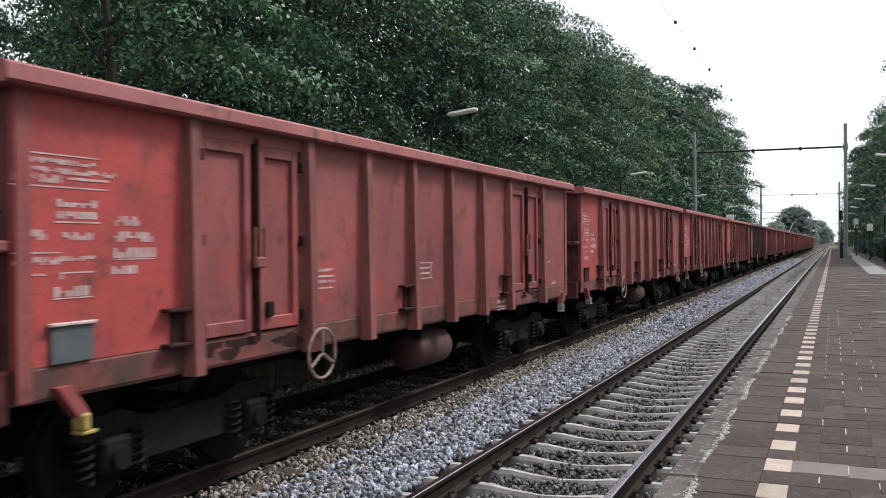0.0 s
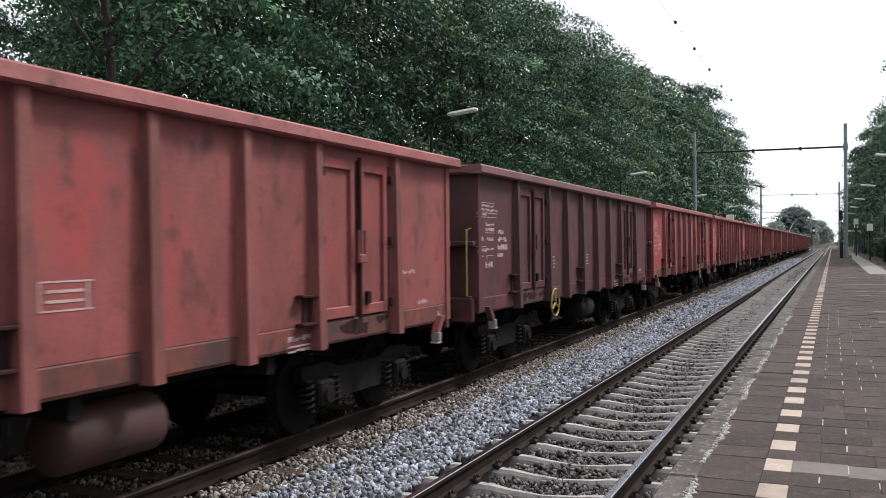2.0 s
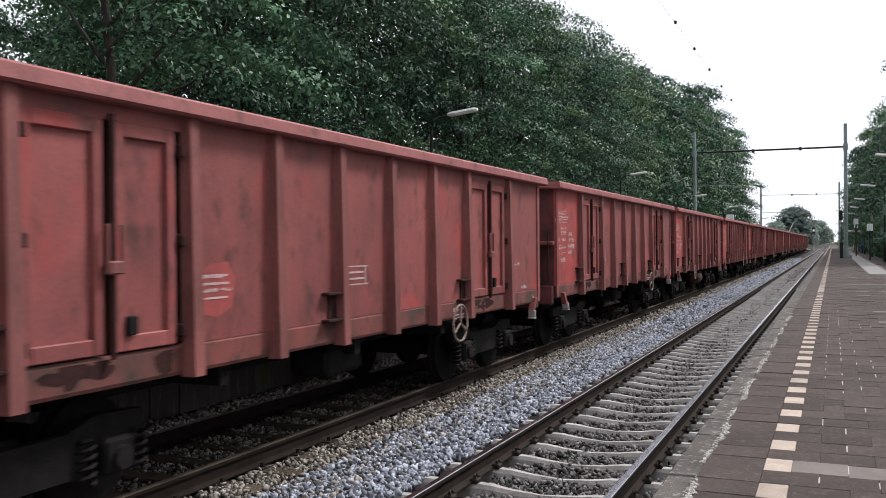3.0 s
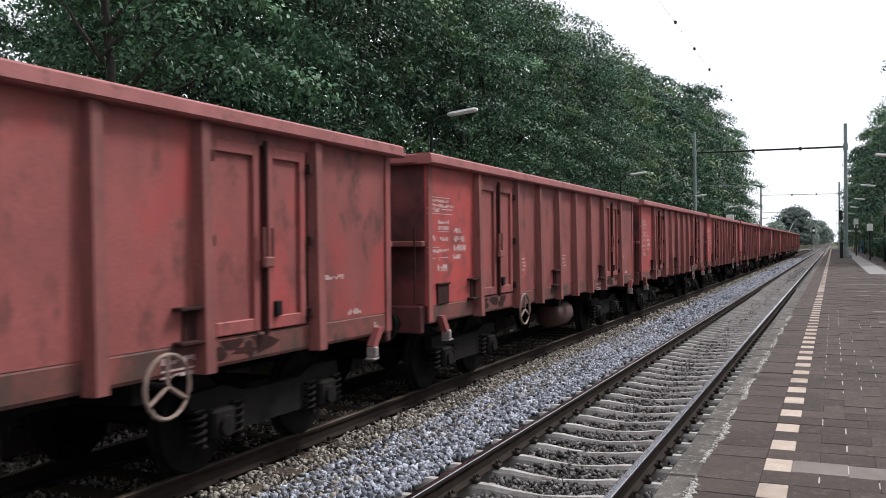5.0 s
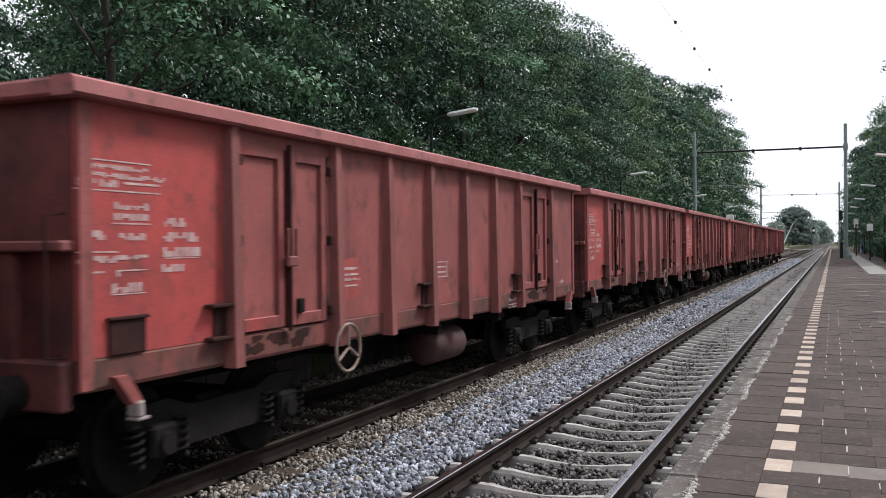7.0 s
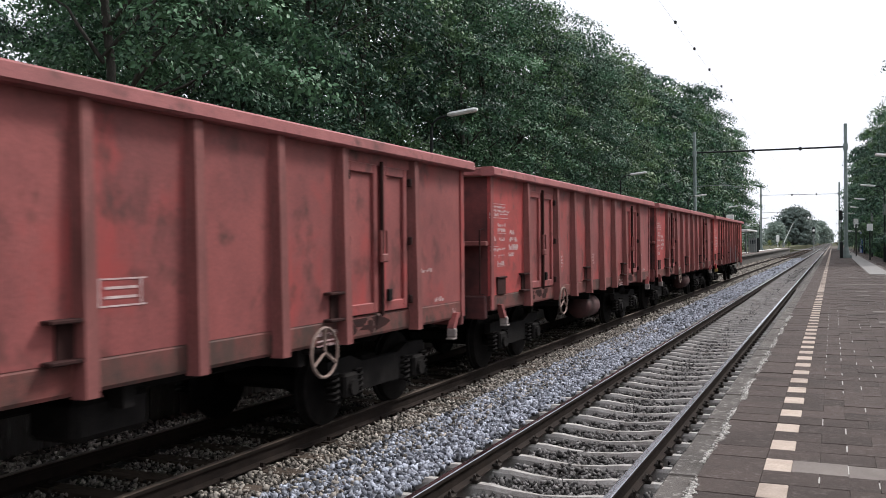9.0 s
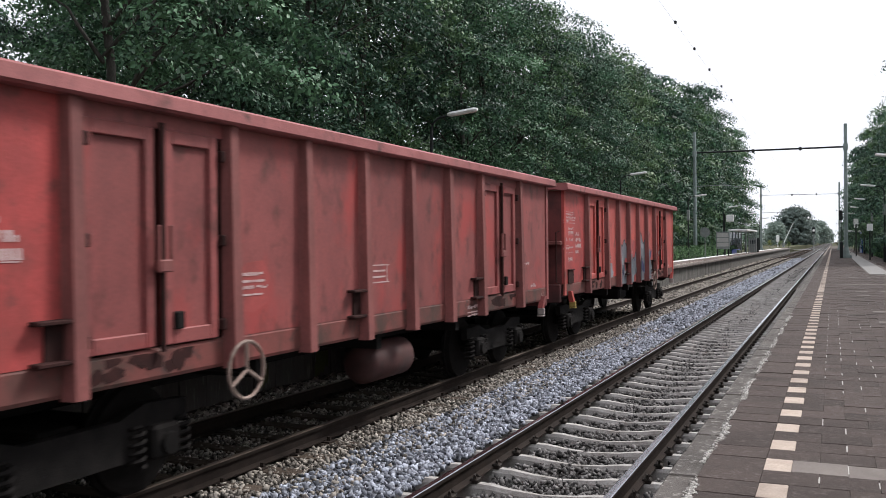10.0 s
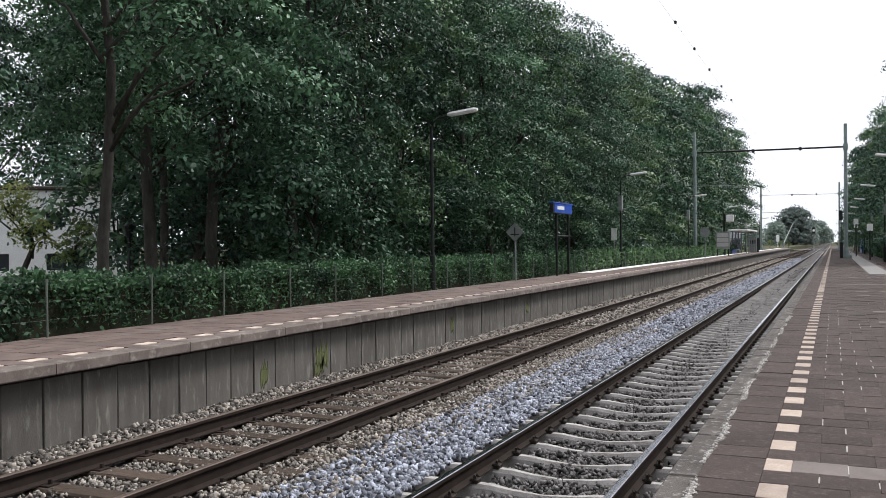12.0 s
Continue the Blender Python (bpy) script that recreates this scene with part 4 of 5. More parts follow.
def paint_graffiti(w):
    r = random.Random(5)

    def blob(pts, x, m):
        q = Shape()
        q.slab(pts, SIDE + x, SIDE + x + 0.001)
        part("graffiti", q, m, w, "sprayed grey and blue graffiti")

    # bay by bay: where the paint begins and ends and how high it reaches
    bays = [(4.98, 5.95, 2.25), (6.11, 7.15, 1.95), (7.31, 8.35, 2.45), (8.51, 9.5, 2.2)]
    RISE = ((0.9, 0.8, 0.5, 0.12, 0.04, 0.0, 0.02, 0.0, 0.05), (0.3, 0.34, 0.28, 0.22, 0.25, 0.18, 0.1, 0.0, 0.0), (0.25, 0.1, 0.0, 0.0, 0.02, 0.0, 0.22, 0.3, 0.1), (0.0, 0.08, 0.2, 0.25, 0.35, 0.5, 0.55, 0.6, 0.8))
    tones = [GREY_SPRAY, PALE_SPRAY, GREY_SPRAY, BLACK_SPRAY, BLUE_SPRAY, PALE_SPRAY, GREY_SPRAY, BLACK_SPRAY, GREY_SPRAY, FRESH]
    for n, (a, b, top) in enumerate(bays):
        wave = [(a + (b - a) * k / 8, max(1.3, top - 0.16 - 0.07 * math.sin(k * 1.9 + n * 2.1) - RISE[n][k])) for k in range(9)]
        blob([(a, 1.235), (b, 1.235)] + [(y, z + 0.05) for y, z in wave[::-1]], 0.002, BLACK_SPRAY)
        blob([(a, 1.235), (b, 1.235)] + wave[::-1], 0.0035, GREY_SPRAY)
        for k in range(10):
            cy, cz = r.uniform(a + 0.12, b - 0.12), r.uniform(1.32, top - 0.42)
            w0, h0, lean = r.uniform(0.08, 0.22), r.uniform(0.08, 0.26), r.uniform(-0.12, 0.12)
            pts = []
            for q in range(9):
                t = 2 * math.pi * q / 9
                k0 = r.uniform(0.7, 1.15)
                z = cz + h0 * k0 * math.sin(t)
                pts.append((min(max(cy + w0 * k0 * math.cos(t) + lean * math.sin(t), a), b), min(max(z, 1.24), top - 0.2)))
            blob(pts, 0.005 + 0.0012 * k, tones[(k + 3 * n) % 10])
    for y, top, m in ((6.03, 1.8, GREY_SPRAY), (7.23, 1.6, BLACK_SPRAY), (8.43, 1.9, GREY_SPRAY)):
        part("graffiti", Shape().box(OUT + 0.022, OUT + 0.024, y - 0.060, y + 0.060, 1.06, top), m, w, "spray paint carried over a post")
    for a, b, m in ((5.3, 5.9, GREY_SPRAY), (6.12, 6.8, PALE_SPRAY), (6.9, 7.1, FRESH), (7.32, 8.2, GREY_SPRAY), (8.52, 9.3, GREY_SPRAY)):
        part("graffiti", Shape().box(SIDE + 0.006, SIDE + 0.008, a, b, 1.06, 1.27), m, w, "spray paint carried over the sill")
    blob([(6.12, 1.70), (7.14, 1.72), (7.14, 2.12), (6.5, 2.2), (6.12, 2.05)], 0.0012, FRESH)
    blob([(4.02, 1.26), (4.42, 1.25), (4.46, 1.40), (4.36, 1.44), (4.33, 1.60), (4.05, 1.62)], 0.0012, PALE_SPRAY)
    part("scribble", lettering([(0, 0.2, 0.35, 0.06), (0.1, 0.08, 0.3, 0.05), (0.6, 0.1, 0.2, 0.14), (0.0, -0.1, 0.3, 0.05)], 9.75, 1.6, SIDE + 0.026), WHITE, w, "small pale scrawl on the door")


STYLES = {
    "plated": wagon(RED, POST, RIM, FRESH, 1, True, "red open goods wagon with a grey label plate", plate=PLATE),
    "red": wagon(RED, POST, RIM, FRESH, 5, True, "red open goods wagon with dusty ribbed steel sides", plate=STEP_RUST),
    "worn": wagon(RED, POST, RIM, FRESH, 2, False, "worn red open goods wagon with scraped steel sides", wheel=9.05),
    "brown": wagon(MAROON, MAROON_POST, MAROON_RIM, MAROON, 3, True, "brown-red open goods wagon with dull steel sides"),
    "last": wagon(LAST_RED, POST, RIM, FRESH, 4, False, "red open goods wagon with grey sprayed graffiti", graffiti=True, plate=STEP_RUST, wheel=9.05),
}
ORDER = ["last", "red", "red", "worn", "red", "worn", "red", "worn", "worn", "red", "worn", "red", "worn", "worn", "brown", "red", "red", "red", "plated", "worn"]
SPEED, LAST_Y, LAST_T = 23.993, 4.78, 10.5
train = []
used = set()
for k, style in enumerate(ORDER):
    start = LAST_Y + SPEED * LAST_T - PITCH * k
    if style in used:
        ob = copy_thing(STYLES[style], pose(FAR_X, start, 0))
    else:
        used.add(style)
        ob = STYLES[style]
    train.append((ob, start))


def motions():
    for ob, start in train:
        walk(ob, [(t, pose(FAR_X, start - SPEED * t, 0)) for t in (0.0, 3.0, 6.0, 9.0, 12.0)])
# ---- trees ----
LEAF_SHAPE = np.array([(0, -1, 0), (0.55, -0.1, 0.12), (0, 1, 0), (-0.55, -0.1, 0.12)])


def tree(seed, tall, spread, low, clumps, leaves, leaf, material, label, puff=1.0, hang=0.0, stout=1.0):
    """Tapered trunk with limbs, and a crown of small leaves in uneven clumps."""
    r = random.Random(seed)
    g = np.random.default_rng(seed)
    t = thing("tree", label, "tree", "trees along the railway")
    bend = [(0.34 * math.sin(seed + i * 0.9) * i / 5, 0.34 * math.cos(seed * 2 + i * 0.8) * i / 5, tall * 0.92 * i / 8) for i in range(9)]
    s = Shape().tube([(0, 0, -0.3)] + bend, [0.185 * stout] + [0.15 * stout * (1 - i / 9.5) + 0.012 for i in range(9)], 9)
    centres = []
    for i in range(clumps):
        f = low + (1 - low) * (i + r.random()) / clumps
        wide = spread * (0.45 + 0.75 * math.sin(min(1.0, (1 - f) / (1 - low) * 1.15 + 0.12) * math.pi * 0.62)) * (0.75 + 0.5 * r.random())
        a = r.random() * 2 * math.pi
        d = wide * math.sqrt(0.12 + 0.88 * r.random())
        k = min(8, f / 0.92 * 8)
        base = Vector(bend[min(7, int(k))])
        c = Vector((base.x + d * math.cos(a), base.y + d * math.sin(a), tall * f + r.uniform(-0.3, 0.3)))
        centres.append(c)
        if i % 3 == 0 and f > 0.2:
            low_z = c.z - d * (0.5 + 0.5 * r.random())
            if low_z < tall * 0.2:
                continue
            b = Vector((base.x, base.y, low_z))
            kink = [b.lerp(c, k) + Vector((r.uniform(-0.16, 0.16), r.uniform(-0.16, 0.16), 0.25 * math.sin(k * math.pi) + r.uniform(-0.1, 0.1))) for k in (0.3, 0.55, 0.8)]
            s.tube([b, *kink, c], [0.045, 0.035, 0.025, 0.016, 0.008], 5)
    part("trunk", s, BARK, t, "", True)
    # leafy boughs: dense shells of leaves over flattened lumps, with open air between them
    cs = np.array([tuple(c) for c in centres])
    idx = g.integers(0, len(cs), clumps * leaves)
    lump = g.uniform(0.55, 1.25, len(cs)) * puff
    size = lump[idx]
    off = g.normal(size=(len(idx), 3))
    off /= np.linalg.norm(off, axis=1)[:, None]
    off[:, 2] = np.where(off[:, 2] < -0.35, -off[:, 2], off[:, 2])
    ragged = 1 + 0.22 * np.sin(5 * off[:, 0] + idx) * np.cos(5 * off[:, 1] + 2 * idx) + 0.15 * np.sin(11 * off[:, 2] + 3 * idx)
    lie = off * np.array([1, 1, 1.6]) + g.normal(0, 0.42 if leaf < 0.1 else 0.28, off.shape)
    lie /= np.linalg.norm(lie, axis=1)[:, None]
    off *= (size * ragged * g.uniform(0.55, 1.08, len(idx)))[:, None]
    way = cs[idx] * np.array([1, 1, 0]) + 1e-6
    way /= np.linalg.norm(way, axis=1)[:, None]
    off[:, 2] = off[:, 2] * 0.55 - 0.35 * (off * way).sum(1) - hang * size * g.random(len(idx)) ** 2
    base = LEAF_SHAPE[None]
    me = cloud("crown", base, [(0, 1, 2, 3)], facing(LEAF_SHAPE, cs[idx] + off, g.uniform(0.6, 1.25, len(idx)) * leaf, lie, g), material)
    part("crown", me, material, t)
    return t


def scatter_copies(trees, spots):
    """The first of each kind moves to its first spot; the rest are copies."""
    fresh = set(trees)
    for i, (k, x, y, turn, size, z) in enumerate(spots):
        m = pose(x, y, z, 0, 0, turn) @ Matrix.Diagonal((size, size, size, 1))
        ob = trees[k]
        if ob in fresh:
            fresh.discard(ob)
            ob.matrix_basis = m
        else:
            copy_thing(ob, m)


thin_trees = [tree(91 + i, 13.8, 2.9, 0.2 + 0.1 * i, 60, 350, 0.063, LEAF, "tall deciduous tree with an open crown", 0.95, 0.3) for i in range(2)]
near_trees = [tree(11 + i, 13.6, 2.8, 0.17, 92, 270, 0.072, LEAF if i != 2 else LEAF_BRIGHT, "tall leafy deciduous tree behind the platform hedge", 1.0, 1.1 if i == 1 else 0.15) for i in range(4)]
high_trees = [tree(81, 13.6, 3.0, 0.27, 86, 350, 0.062, LEAF, "tall deciduous tree with a bare lower trunk", 1.0, 0.15, 0.7)]
far_trees = [tree(31 + i, 14.0, 2.9, 0.06, 84, 150, 0.125, LEAF if i else LEAF_BRIGHT, "tall leafy deciduous tree along the line, some copies added out of view", 1.2, 0.2) for i in range(3)]
shrubs = [tree(51 + i, 4.2, 1.7, 0.05, 70, 60, 0.09, LEAF, "dense dark shrub under the trees") for i in range(2)]
bright = [tree(61, 4.4, 0.75, 0.48, 34, 80, 0.075, YELLOW_LEAF, "small yellow-green tree in front of the white building", 0.7)]
rr = random.Random(3)
spots, back, thin = [], [], []
for i, y in enumerate((4.5, 8.4, 12.2, 16.6, 18.6, 21.5, 25.9, 29.5, 33.5, 37.0, 41.5, 46.0, 50.5, 55.0, 60.0)):
    x = -12.3 if i == 2 else -14.4 + rr.uniform(-0.5, 0.5)
    if i in (0, 1, 3):
        thin.append((i % 2, x, y, rr.uniform(0, 360), rr.uniform(0.98, 1.10), 0.65))
    elif i != 2:
        spots.append((i % 4, x, y, rr.uniform(0, 360), rr.uniform(0.98, 1.07) * (1.0 if i < 7 else 0.975), 0.65))
    if i > 4:
        back.append(((i + 1) % 3, -18.5 + rr.uniform(-1, 1), y + 2.0, rr.uniform(0, 360), rr.uniform(0.9, 1.1), 0.65))
scatter_copies(high_trees, [(0, -12.17, 12.26, 40, 1.0, 0.65), (0, -15.9, 18.1, 280, 1.0, 0.65)])
scatter_copies(thin_trees, thin)
scatter_copies(near_trees, spots)
spots = back
y = 64.0
while y < 152:
    grow = 1.01 + 0.24 * min(1.0, max(0.0, (y - 65) / 45))
    spots.append((i % 3, -15.8 + rr.uniform(-0.8, 0.6), y, rr.uniform(0, 360), grow * rr.uniform(0.93, 1.06), 0.65))
    y += rr.uniform(4.5, 6.0)
    i += 1
for x, y in ((-38, 40), (-41, 38), (-36, 36), (-44, 36), (-46, 32), (-34, 45), (-50, 34)):
    spots.append((i % 3, x, y, rr.uniform(0, 360), rr.uniform(1.0, 1.15), 0.6))
    i += 1
# unseen rows behind the camera, added to darken faces turned that way
for y in range(-52, 0, 12):
    spots.append((i % 3, -14.4 + rr.uniform(-0.5, 0.5), y, rr.uniform(0, 360), rr.uniform(0.95, 1.1), 0.65))
    spots.append(((i + 1) % 3, 8.0 + rr.uniform(-0.5, 0.5), y - 8, rr.uniform(0, 360), rr.uniform(0.85, 1.0), 0.65))
    i += 1
for y in range(62, 230, 8):
    spots.append((i % 3, 5.6 + rr.uniform(-0.6, 0.8), y + rr.uniform(-1, 1), rr.uniform(0, 360), rr.uniform(0.82, 1.0), 0.65))
    i += 1
# unseen row right of the camera, added to block low sky light
for y in range(-6, 60, 7):
    spots.append((i % 3, 10.0 + rr.uniform(-0.6, 0.8), y + rr.uniform(-1, 1), rr.uniform(0, 360), rr.uniform(0.75, 0.9), 0.65))
    i += 1
scatter_copies(far_trees, spots)
# far trees: the haze is mixed into their leaf colour
domes = [tree(71, 12.0, 5.0, 0.05, 240, 34, 0.5, HAZED_LEAF, "broad dome-shaped tree beyond the level crossing", 2.0)]
scatter_copies(domes, [(0, x, y, 50 * k, size, 0.6) for k, (x, y, size) in enumerate(((-15, 392, 1.22), (-21.5, 380, 0.6), (-9.6, 402, 0.42), (-27, 350, 0.5), (-8.5, 650, 0.98), (-16, 620, 1.0), (-5.5, 860, 0.85), (9, 420, 0.8), (11, 560, 0.9)))])
scatter_copies(shrubs, [(j % 2, -14.6 + rr.uniform(-1.5, 0.8), 19.6 + 3.0 * j, rr.uniform(0, 360), rr.uniform(0.8, 1.05), 0.65) for j in range(22)] + [(j % 2, -21.0 + rr.uniform(-1, 1), 23.0 + 4.5 * j, rr.uniform(0, 360), rr.uniform(1.1, 1.4), 0.6) for j in range(9)])
scatter_copies(bright, [(0, -23.4, 20.3, 20, 0.74, 0.6), (0, -21.8, 21.0, 140, 0.68, 0.6), (0, -13.0, 212, 30, 0.55, 0.6), (0, -11.2, 218, 130, 0.5, 0.6), (0, -9.6, 224, 200, 0.5, 0.4)])

# ---- hedge behind the far platform ----
def hedge(name, x0, x1, y0, y1, z0, z1, count, leaf, label):
    h = thing(name, label, "hedge")
    # plain dark box fills the hedge behind its leaves
    part("inner_growth", Shape().box(x0 + 0.18, x1 - 0.18, y0, y1, z0, z1 - 0.16), HEDGE_CORE, h)
    g = np.random.default_rng(int(y1))
    n = count
    x, y, z = g.uniform(x0, x1, n), g.uniform(y0, y1, n), z0 + (z1 - z0) * np.sqrt(g.uniform(0, 1, n))
    face = g.random(n)
    x = np.where(face < 0.6, x1 - 0.26 * g.random(n) + 0.06 * np.sin(y * 3.3 + z * 4), x)
    z = np.where(face >= 0.6, z1 + 0.06 - 0.3 * g.random(n), z) + 0.06 * np.sin(y * 2.1) + 0.06 * np.sin(y * 5.3 + x) + 0.04 * np.sin(y * 13.7)
    me = cloud("leaves", LEAF_SHAPE[None], [(0, 1, 2, 3)], turned(LEAF_SHAPE[None], np.stack([x, y, z], 1), g.uniform(0.6, 1.3, n) * leaf, g), HEDGE_LEAF)
    tagged(part("leaves", me, HEDGE_LEAF, h), kind="stuff")
    return h


hedge("hedge", -11.3, -10.35, 3, 40, 0.68, 1.62, 52000, 0.042, "clipped green hedge behind a wire fence")
hedge("hedge", -11.3, -10.35, 40, 110, 0.68, 1.66, 16000, 0.09, "clipped green hedge behind the platform")


# ---- fence in front of the hedge ----
fence = thing("wire_fence", "low wire fence on thin galvanised posts along the hedge", "fence")
post_mesh = Shape().tube([(0, 0, 0), (0, 0, 0.86)], 0.017, 8).data("fence_post", FENCE_STEEL)
for j in range(26):
    part("fence_post", post_mesh, None, fence, at=pose(-10.27, 5.3 + 2.02 * j + 0.15 * math.sin(j * 3), FAR_DECK - 0.02, 0, 0.8 * math.sin(j * 2.2)))
for z in (0.25, 0.52, 0.8):
    part("fence_wire", Shape().tube([(-10.27, 3, FAR_DECK + z), (-10.27, 57, FAR_DECK + z)], 0.0012, 4), FENCE_STEEL, fence)


# ---- platform lamps ----
def lamp_post(side, box, label):
    """Black post with a curved arm that holds a long white lamp head over the platform."""
    t = thing("street_lamp", label, "street lamp", "platform lamps")
    part("post", Shape().tube([(0, 0, 0), (0, 0, 1.0), (0, 0, 1.02), (0, 0, 4.55)], [0.075, 0.075, 0.05, 0.045], 12), BLACK, t)
    pts = [(side * 0.40 * (1 - math.cos(a)), 0, 4.55 + 0.36 * math.sin(a)) for a in [radians(15 * i) for i in range(6)]] + [(side * 0.55, 0, 4.93)]
    part("arm", Shape().tube(pts, 0.03, 8), BLACK, t)
    head = [(-0.07, 4.90), (0.07, 4.90), (0.10, 4.96), (0.06, 5.02), (-0.06, 5.02), (-0.10, 4.96)]
    s = Shape()
    vs = []
    for k, (x, w, dz) in enumerate(((0.5, 0.5, 0.0), (0.6, 1.0, 0.0), (1.32, 1.0, 0.08), (1.40, 0.6, 0.09))):
        vs += [(side * x, y * w, 4.96 + (z - 4.96) * w + dz) for y, z in head]
    fs = [(6 * i + k, 6 * i + (k + 1) % 6, 6 * i + 6 + (k + 1) % 6, 6 * i + 6 + k) for i in range(3) for k in range(6)] + [tuple(range(6)), tuple(range(18, 24))]
    part("lamp_head", s.add(vs, fs), LAMP, t, "long white lamp head")
    if box:
        part("speaker_box", Shape().box(-0.10, 0.10, -0.12, 0.12, 3.05, 3.85, 0.02), GALV, t, "grey box strapped to the post")
        part("speaker_clamp", Shape().box(0.08, 0.24, -0.05, 0.05, 3.05, 3.16, 0.01), GALV, t)
    return t


plain = lamp_post(1, False, "black platform lamp with a long white lamp head")
boxed = lamp_post(1, True, "black platform lamp carrying a grey box")
plain.matrix_basis = pose(-10.4, 22.9, FAR_DECK - 0.02)
boxed.matrix_basis = pose(-10.4, 47.3, FAR_DECK - 0.02)
copy_thing(boxed, pose(-10.4, 71.5, FAR_DECK - 0.02))
for y in (96.0, 120.5, 145.0):
    copy_thing(plain, pose(-10.4, y, FAR_DECK - 0.02))
facing = lamp_post(-1, True, "black platform lamp on the paved platform")
facing.matrix_basis = pose(3.05, 42.0, DECK - 0.005)
for y in (64.0, 84.0, 104.0, 126.0, 150.0):
    copy_thing(facing, pose(3.05, y, DECK - 0.005))


# ---- overhead line ----
def portal(y):
    """Two masts, one on each platform, with a slim beam and insulators."""
    t = thing("catenary_portal", "green-grey steel catenary portal standing on both platforms", "catenary mast", "catenary portals", pose(0, y, 0))
    for x, base in ((-11.05, 0.66), (0.98, DECK)):
        m = part("mast", Shape().tube([(x, 0, base), (x, 0, 11.75)], [0.17, 0.13], 12), MAST, t)
        part("mast_foot", Shape().tube([(x, 0, base), (x, 0, base + 0.25), (x, 0, base + 0.26), (x, 0, base + 0.9)], [0.46, 0.42, 0.30, 0.19], 14), MAST, m)
        part("mast_band", Shape().tube([(x, 0, 9.6), (x, 0, 10.1)], 0.20, 12), MAST, m)
    part("beam", Shape().tube([(-11.0, 0, 9.95), (-5, 0, 9.90), (0.95, 0, 9.86)], 0.075 if y < 100 else 0.03, 8), BLACK, t)
    for x in (NEAR_X, FAR_X):
        part("insulator", Shape().tube([(x, 0, 9.72), (x, 0, 9.76), (x, 0, 9.98), (x, 0, 10.02)], [0.05, 0.12, 0.12, 0.05], 8), BLACK, t)
    part("side_arm", Shape().tube([(-10.9, 0, 7.0), (-8.6, 0, 7.05), (-6.9, 0, 6.75)], 0.035, 6), GALV, t)
    return t


for y in (80.0, 158.0):
    portal(y)
for x in (NEAR_X, FAR_X):
    wire = thing("overhead_wire", "thin overhead contact wire with clamps", "overhead wire", "overhead wires")
    part("contact_wire", Shape().tube([(x + 0.15, -40 + 40 * i, 5.62) for i in range(9)], 0.0018, 4), MAST, wire)
    for j in range(-4, 5):
        y = 14.6 + 2.15 * j
        part("clamp", Shape().box(x + 0.13, x + 0.17, y, y + 0.05, 5.61, 5.66, 0.008), BLACK, wire)

# ---- signs on the far platform ----
name_sign = thing("station_sign", "blue station name sign on two black posts", "sign", "", pose(-10.15, 0, FAR_DECK))
for y in (34.4, 36.1):
    part("post", Shape().tube([(0, y, 0), (0, y, 2.5)], 0.05, 10), BLACK, name_sign)
part("cross_bar", Shape().tube([(0, 34.4, 1.6), (0, 36.1, 1.6)], 0.03, 6), BLACK, name_sign)
board = part("board", Shape().box(-0.07, 0.07, 33.9, 36.5, 2.52, 2.90, 0.02), BLUE, name_sign, "blue enamelled board")
part("lettering", Shape().box(0.071, 0.074, 34.3, 35.3, 2.66, 2.80), PANEL_WHITE, board, "short white bar of lettering")
part("board_cap", Shape().box(-0.09, 0.09, 33.7, 36.6, 2.90, 2.95, 0.01), BLUE, board)
part("end_cap", Shape().box(-0.08, 0.08, 33.7, 33.9, 2.52, 2.90, 0.02), BLACK, board)

diamond = thing("diamond_sign", "grey diamond-shaped sign on a thin pale post", "sign", "", pose(-10.1, 29.2, FAR_DECK))
part("post", Shape().tube([(0, 0, 0), (0, 0, 1.75)], 0.035, 8), GALV, diamond)
s = Shape()
vs = [(0.33 * a, d, 1.70 + 0.34 * b) for d in (-0.05, -0.035) for a, b in ((0, -1), (1, 0), (0, 1), (-1, 0))]
face = part("plate", s.add(vs, [(0, 1, 2, 3), (7, 6, 5, 4), (0, 4, 5, 1), (1, 5, 6, 2), (2, 6, 7, 3), (3, 7, 4, 0)]), GALV, diamond)
part("symbol", Shape().box(-0.02, 0.02, -0.056, -0.051, 1.55, 1.86).box(-0.16, 0.16, -0.056, -0.051, 1.60, 1.635), BLACK, face, "dark cross symbol")

small = thing("small_sign", "small white and grey notice boards behind the hedge", "sign", "", pose(-11.6, 51.0, 0.66))
part("post", Shape().tube([(0, 0, 0), (0, 0, 2.3)], 0.03, 8), GALV, small)
part("plate", Shape().box(-0.16, 0.16, -0.04, -0.03, 1.6, 2.3), PANEL_WHITE, small)

disc = thing("round_sign", "grey round sign seen from behind on a post", "sign", "", pose(-9.9, 77.5, FAR_DECK))
part("post", Shape().tube([(0, 0, 0), (0, 0, 2.3)], 0.035, 8), GALV, disc)
part("plate", Shape().tube([(0, -0.05, 2.15), (0, -0.03, 2.15)], 0.42, 20), GALV, disc)

board = thing("notice_board", "grey timetable board on two posts", "notice board", "", pose(-9.6, 88.0, FAR_DECK))
for x in (-0.5, 0.5):
    part("post", Shape().box(x - 0.04, x + 0.04, -0.04, 0.04, 0, 0.8, 0.01), BLACK, board)
panel = part("panel", Shape().box(-0.62, 0.62, -0.06, 0.06, 0.65, 2.3, 0.02), GALV, board)
for z in (0.9, 1.35, 1.8):
    part("sheet", Shape().box(-0.52, 0.52, -0.066, -0.061, z, z + 0.36), PALE, panel)

